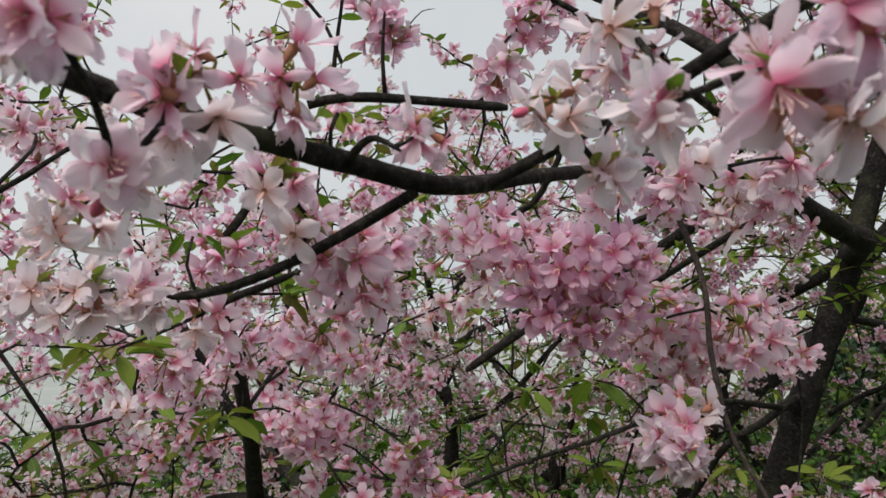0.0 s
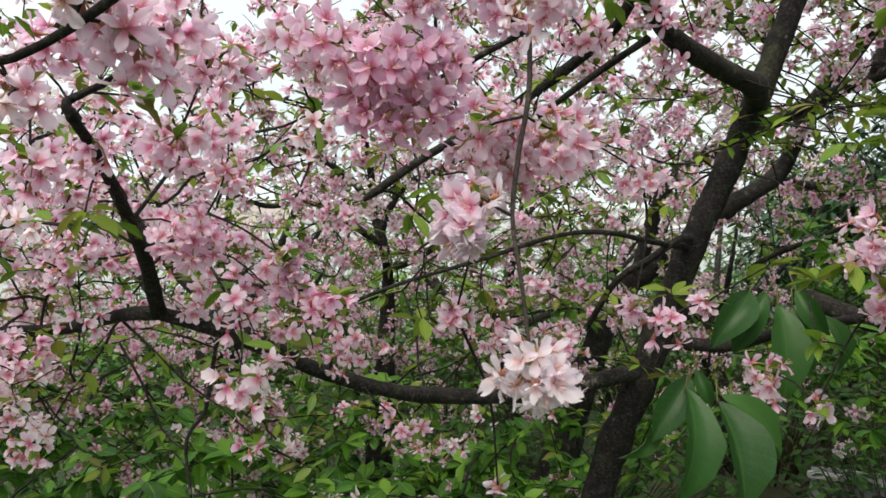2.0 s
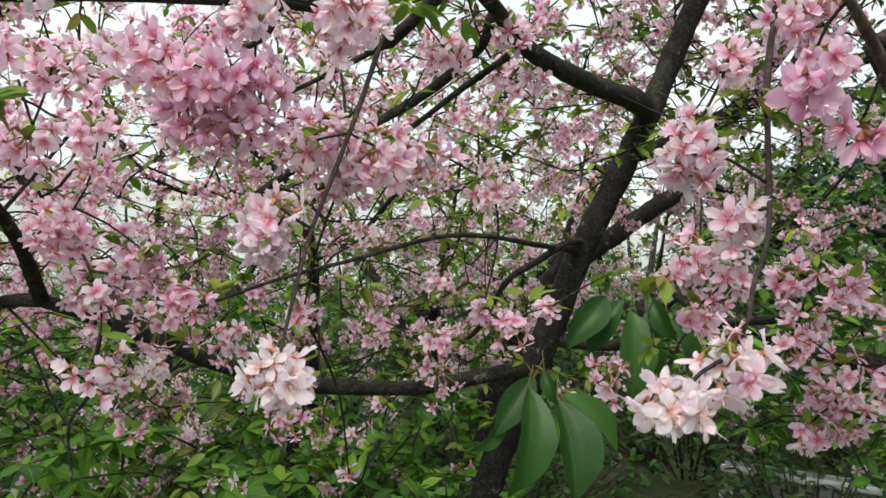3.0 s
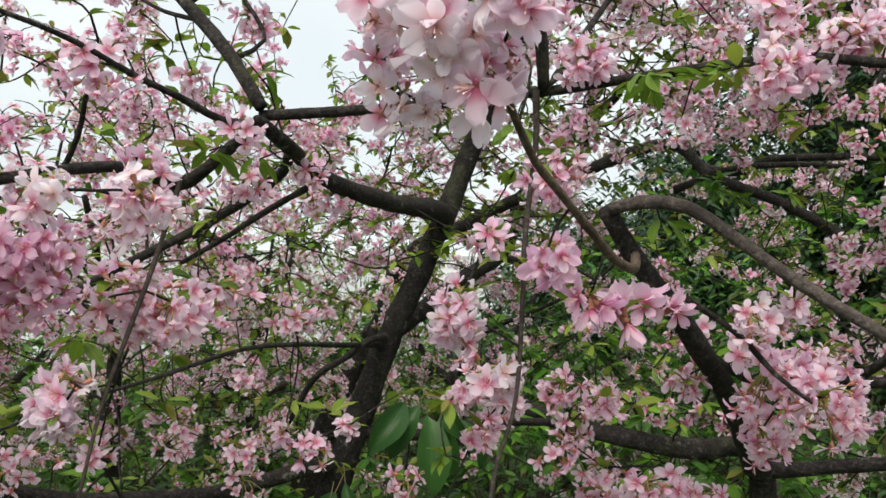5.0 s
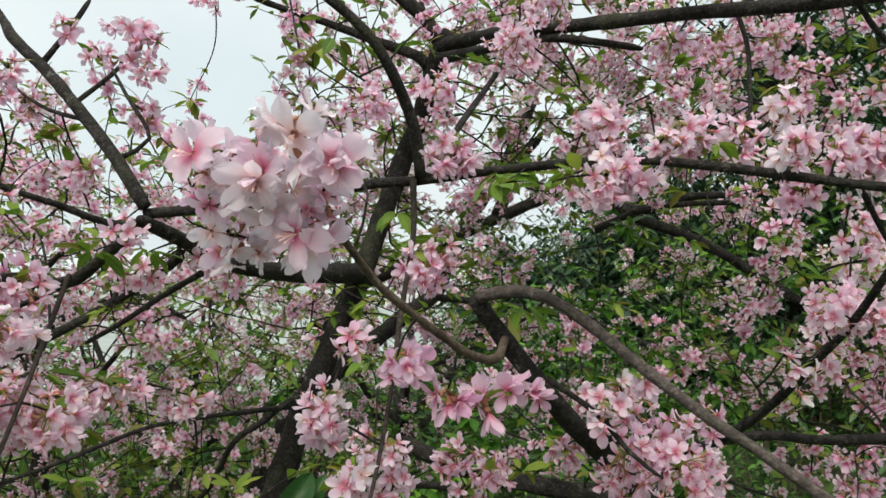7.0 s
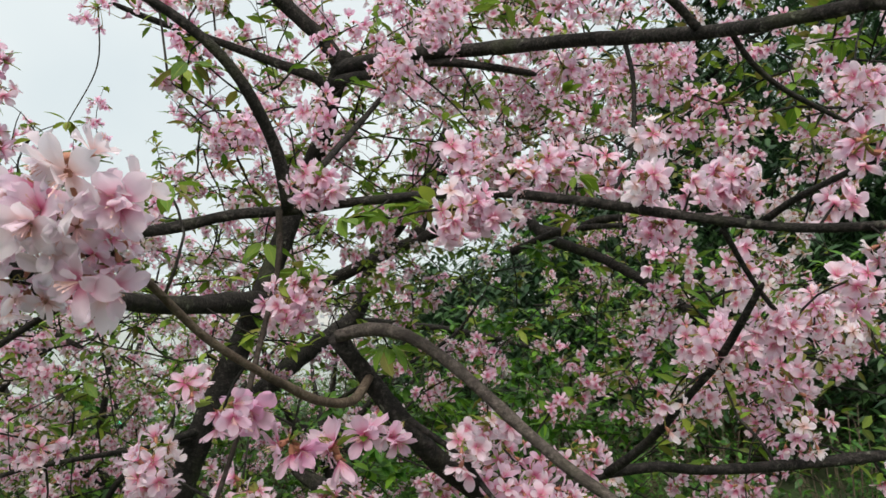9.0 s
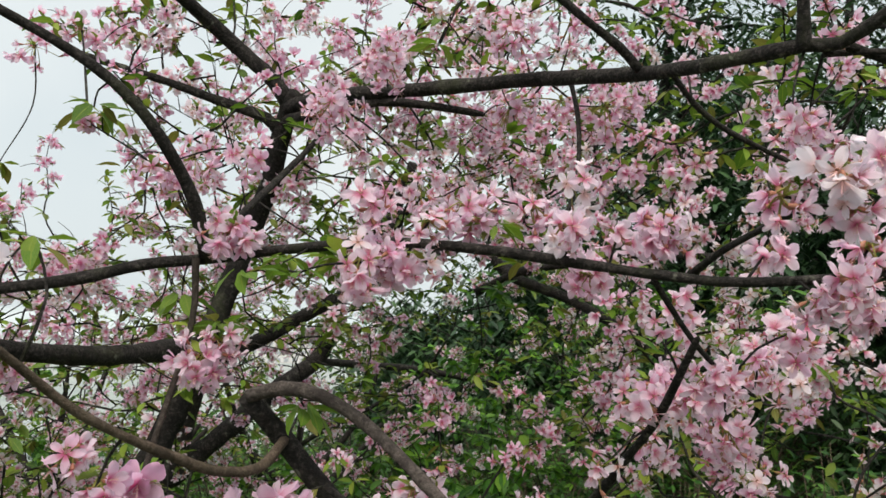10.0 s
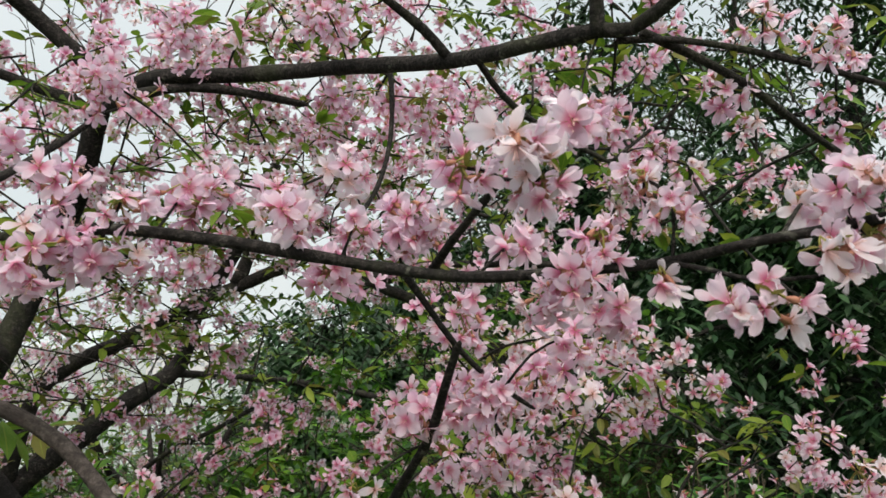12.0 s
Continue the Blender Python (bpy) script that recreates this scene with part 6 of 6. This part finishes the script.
make_evergreen(6.3, 5.7, 5.6, 1.9, 3, "tall dark green evergreen tree with feathery leaves")
make_evergreen(4.9, 5.7, 2.3, 1.3, 4, "dark evergreen tree behind the cherry branches")
make_evergreen(8.2, 3.6, 6.0, 2.2, 5, "tall dark green evergreen tree with feathery leaves")
make_evergreen(6.0, 3.2, 3.0, 1.5, 6, "dark leafy evergreen tree on the bank")
make_evergreen(9.8, 6.0, 6.5, 2.4, 8, "tall dark green evergreen tree with feathery leaves")
make_evergreen(5.9, 7.4, 2.9, 1.6, 12, "dark evergreen tree behind the cherry branches")
make_evergreen(7.6, 6.8, 4.2, 1.7, 14, "dark leafy evergreen tree on the bank")
make_evergreen(3.9, 6.4, 1.9, 1.1, 15, "low dark evergreen behind the cherry branches")


def make_shrub(x, y, wide, tall, seed, leaf, sprigs):
    rng = random.Random(seed)
    z0 = height(x, y)
    ob = group_of("shrub", (x, y, z0), "leafy green shrub growing on the slope", "shrub", "shrubs")
    H, W = Heap(), Heap()
    for k in range(sprigs):
        a, r = rng.uniform(0, 6.28), wide * math.sqrt(rng.random())
        top = tall * (1 - 0.55 * (r / wide) ** 2) * rng.uniform(0.45, 1.05)
        p0 = np.array((x + 0.35 * r * math.cos(a), y + 0.35 * r * math.sin(a), z0 - 0.02))
        p1 = np.array((x + r * math.cos(a), y + r * math.sin(a), z0 + top))
        put_tube(W, smooth_path([(*p0, 0.006), (*((p0 + p1) / 2), 0.004), (*p1, 0.0015)], 0.2), 0, 4)
        for j in range(13):
            s = rng.uniform(0.35, 1.0)
            q = p0 + (p1 - p0) * s
            b = rng.uniform(0, 6.28)
            put_leaf(H, q, (math.cos(b), math.sin(b), rng.uniform(-0.5, 0.7)), leaf * rng.uniform(0.6, 1.2), rng.uniform(0.6, 0.9), 0, rng.random(), rng)
    W.build("brushwood", [BARK_GREEN], ob, "thin woody stems")
    H.build("foliage", [LEAF_SHRUB], ob, "mixed green leaves")
    return ob


SHRUBS = [(-1.1, 3.1, 0.8, 0.75, 0.07, 130), (-0.1, 3.4, 0.8, 0.7, 0.075, 130), (0.9, 3.3, 0.8, 0.75, 0.075, 130), (-2.4, 3.6, 0.9, 0.9, 0.08, 120), (2.2, 4.2, 1.0, 0.9, 0.08, 150),
          (3.2, 3.9, 1.0, 0.9, 0.07, 150), (1.8, 5.6, 1.2, 1.05, 0.08, 160), (3.0, 2.4, 0.8, 0.8, 0.07, 140), (3.7, 4.9, 1.1, 1.2, 0.08, 160), (0.4, 5.2, 1.1, 0.7, 0.08, 130),
          (-1.6, 5.4, 1.2, 0.8, 0.08, 130), (2.6, 7.2, 1.4, 1.1, 0.09, 150), (4.4, 2.2, 0.9, 1.0, 0.08, 140), (2.3, 3.1, 0.6, 0.6, 0.06, 120),
          (2.9, 6.0, 1.1, 1.35, 0.08, 240), (2.2, 6.6, 1.2, 1.1, 0.08, 220), (3.7, 4.6, 0.9, 1.1, 0.07, 220), (3.9, 3.2, 0.6, 0.9, 0.07, 160), (2.9, 1.7, 0.6, 0.7, 0.06, 150), (3.9, 2.2, 0.8, 1.1, 0.07, 200),
          (-0.6, 6.2, 1.2, 1.15, 0.08, 200), (-2.0, 6.4, 1.3, 1.15, 0.08, 200), (0.6, 6.8, 1.2, 1.1, 0.08, 200), (-3.2, 5.6, 1.2, 1.15, 0.08, 200),
          (5.4, 4.2, 0.9, 0.9, 0.07, 180), (5.7, 4.9, 0.9, 0.9, 0.07, 160), (6.5, 4.4, 0.9, 0.9, 0.07, 160)]
for k, row in enumerate(SHRUBS):
    make_shrub(*row[:4], 40 + k, *row[4:])

FAR = [(-14.0, 30.0), (-4.0, 34.0), (6.0, 28.0), (16.0, 36.0), (26.0, 34.0), (12.0, 52.0), (-10.0, 56.0), (36.0, 50.0)]
first = make_evergreen(1.5, 24.0, 4.6, 2.6, 9, "distant green tree on the lower slope")
for k, (x, y) in enumerate(FAR):
    copy_thing(first, pose(x, y, height(x, y) - 0.3, 0, 0, 50 * k))

bush = make_shrub(-3.0, 9.0, 1.3, 1.2, 90, 0.11, 150)
rng = random.Random(17)
for k in range(26):
    a, r = radians(rng.uniform(28, 125)), rng.uniform(7.5, 19.0)
    x, y = r * math.cos(a), r * math.sin(a)
    copy_thing(bush, pose(x, y, height(x, y) - 0.05, 0, 0, rng.uniform(0, 360)))

# ---- far things seen through the branches ----
make_block(95.0, 300.0, 46.0, 14.0, 4, PLASTER, PLASTER, -0.3, "pale grey apartment building far down the slope")
make_block(30.0, 330.0, 36.0, 14.0, 3, PLASTER, PLASTER, 0.1, "pale grey apartment building far down the slope")
make_block(190.0, 330.0, 40.0, 14.0, 3, PLASTER_WARM, ROOF, -0.4, "apartment building with a hazy red roof")
make_block(-70.0, 340.0, 44.0, 14.0, 3, PLASTER_WARM, PLASTER, 0.2, "tan apartment building far down the slope")


def make_signal(x, y, z, label):
    z0 = height(x, y)
    ob = group_of("traffic_signal", (x, y, z0), label, "traffic signal")
    v, f = tube(np.array([(x, y + 0.15, z0 - 0.1, 0.06), (x, y + 0.15, z + 0.35, 0.05)]), 10)
    child(new("pole", mesh_of("pole", v, f, [GREY_PAINT])), ob)
    bm = bmesh.new()
    box(bm, x, y, z - 0.15, 0.34, 0.22, 0.75)
    bmesh.ops.bevel(bm, geom=bm.edges[:], offset=0.03, segments=2, affect="EDGES")
    part("housing", bm, DARK_METAL, ob)
    for dz, m, name in ((0.08, SIGNAL_GREEN, "lit_lens"), (-0.30, PANE, "dark_lens")):
        bm = bmesh.new()
        r = bmesh.ops.create_uvsphere(bm, u_segments=14, v_segments=8, radius=0.1)
        bmesh.ops.transform(bm, matrix=Matrix.Translation((x, y - 0.11, z + dz)) @ Matrix.Diagonal((1, 0.3, 1, 1)), verts=r["verts"])
        lens = part(name, bm, m, ob, "glowing green lens" if name == "lit_lens" else "")
        bm = bmesh.new()
        box(bm, x, y - 0.17, z + dz + 0.12, 0.24, 0.16, 0.02)
        part("visor", bm, DARK_METAL, lens)


def make_lamp(x, y, z):
    z0 = height(x, y)
    ob = group_of("bollard_lamp", (x, y, z0), "small lit amber lamp on a thin post", "lamp")
    v, f = tube(np.array([(x, y, z0 - 0.1, 0.05), (x, y, z - 0.08, 0.04)]), 8)
    child(new("post", mesh_of("post", v, f, [DARK_METAL])), ob)
    bm = bmesh.new()
    bmesh.ops.create_uvsphere(bm, u_segments=12, v_segments=8, radius=0.08, matrix=Matrix.Translation((x, y, z)))
    part("bulb", bm, LAMP_AMBER, ob, "glowing amber bulb")
    bm = bmesh.new()
    bmesh.ops.create_cone(bm, cap_ends=True, segments=12, radius1=0.14, radius2=0.03, depth=0.08, matrix=Matrix.Translation((x, y, z + 0.11)))
    part("cap", bm, DARK_METAL, ob)


def make_barrier(x, y, turn):
    z0 = height(x, y)
    ob = group_of("low_barrier", (x, y, z0), "low grey barrier with white painted rails on the ground", "barrier")
    spin = Matrix.Translation((x, y, z0)) @ Matrix.Rotation(turn, 4, "Z")

    def piece(name, material, *b):
        bm = bmesh.new()
        box(bm, *b)
        bmesh.ops.bevel(bm, geom=bm.edges[:], offset=0.005, segments=2, affect="EDGES")
        bmesh.ops.transform(bm, matrix=spin, verts=bm.verts)
        part(name, bm, material, ob)

    piece("panel", GREY_PAINT, 0, 0, 0.14, 1.3, 0.03, 0.24)
    for k in range(2):
        piece("rail", WHITE_PAINT, 0, -0.03, 0.10 + 0.13 * k, 1.34, 0.03, 0.03)
    for s in (-0.6, 0, 0.6):
        piece("post", DARK_METAL, s, 0.04, 0.13, 0.04, 0.04, 0.30)


def make_stone(x, y, size, seed):
    z0 = height(x, y)
    bm = bmesh.new()
    bmesh.ops.create_icosphere(bm, subdivisions=2, radius=size)
    for v in bm.verts:
        v.co *= 1 + 0.35 * noise.noise(v.co * (1.6 / size) + Vector((seed, 0, 0)))
        v.co.z *= 0.6
        v.co += Vector((x, y, z0 + size * 0.25))
    me = bpy.data.meshes.new("stone")
    bm.to_mesh(me)
    bm.free()
    me.materials.append(STONE)
    tagged(new("stone", me), "pale rough stone lying on the earth", "stone", "stones on the slope")


make_signal(2.21, 29.23, -3.15, "traffic signal with a lit green lens beyond the trees")
make_lamp(-0.15, 27.54, -3.71)
make_barrier(2.62, 3.20, -0.35)
for k, (dx, dy, s) in enumerate(((-0.5, -0.25, 0.09), (-0.72, -0.05, 0.07), (-0.4, 0.1, 0.06), (-0.85, -0.35, 0.08), (0.3, -0.5, 0.07))):
    make_stone(2.62 + dx, 3.20 + dy, s, k)
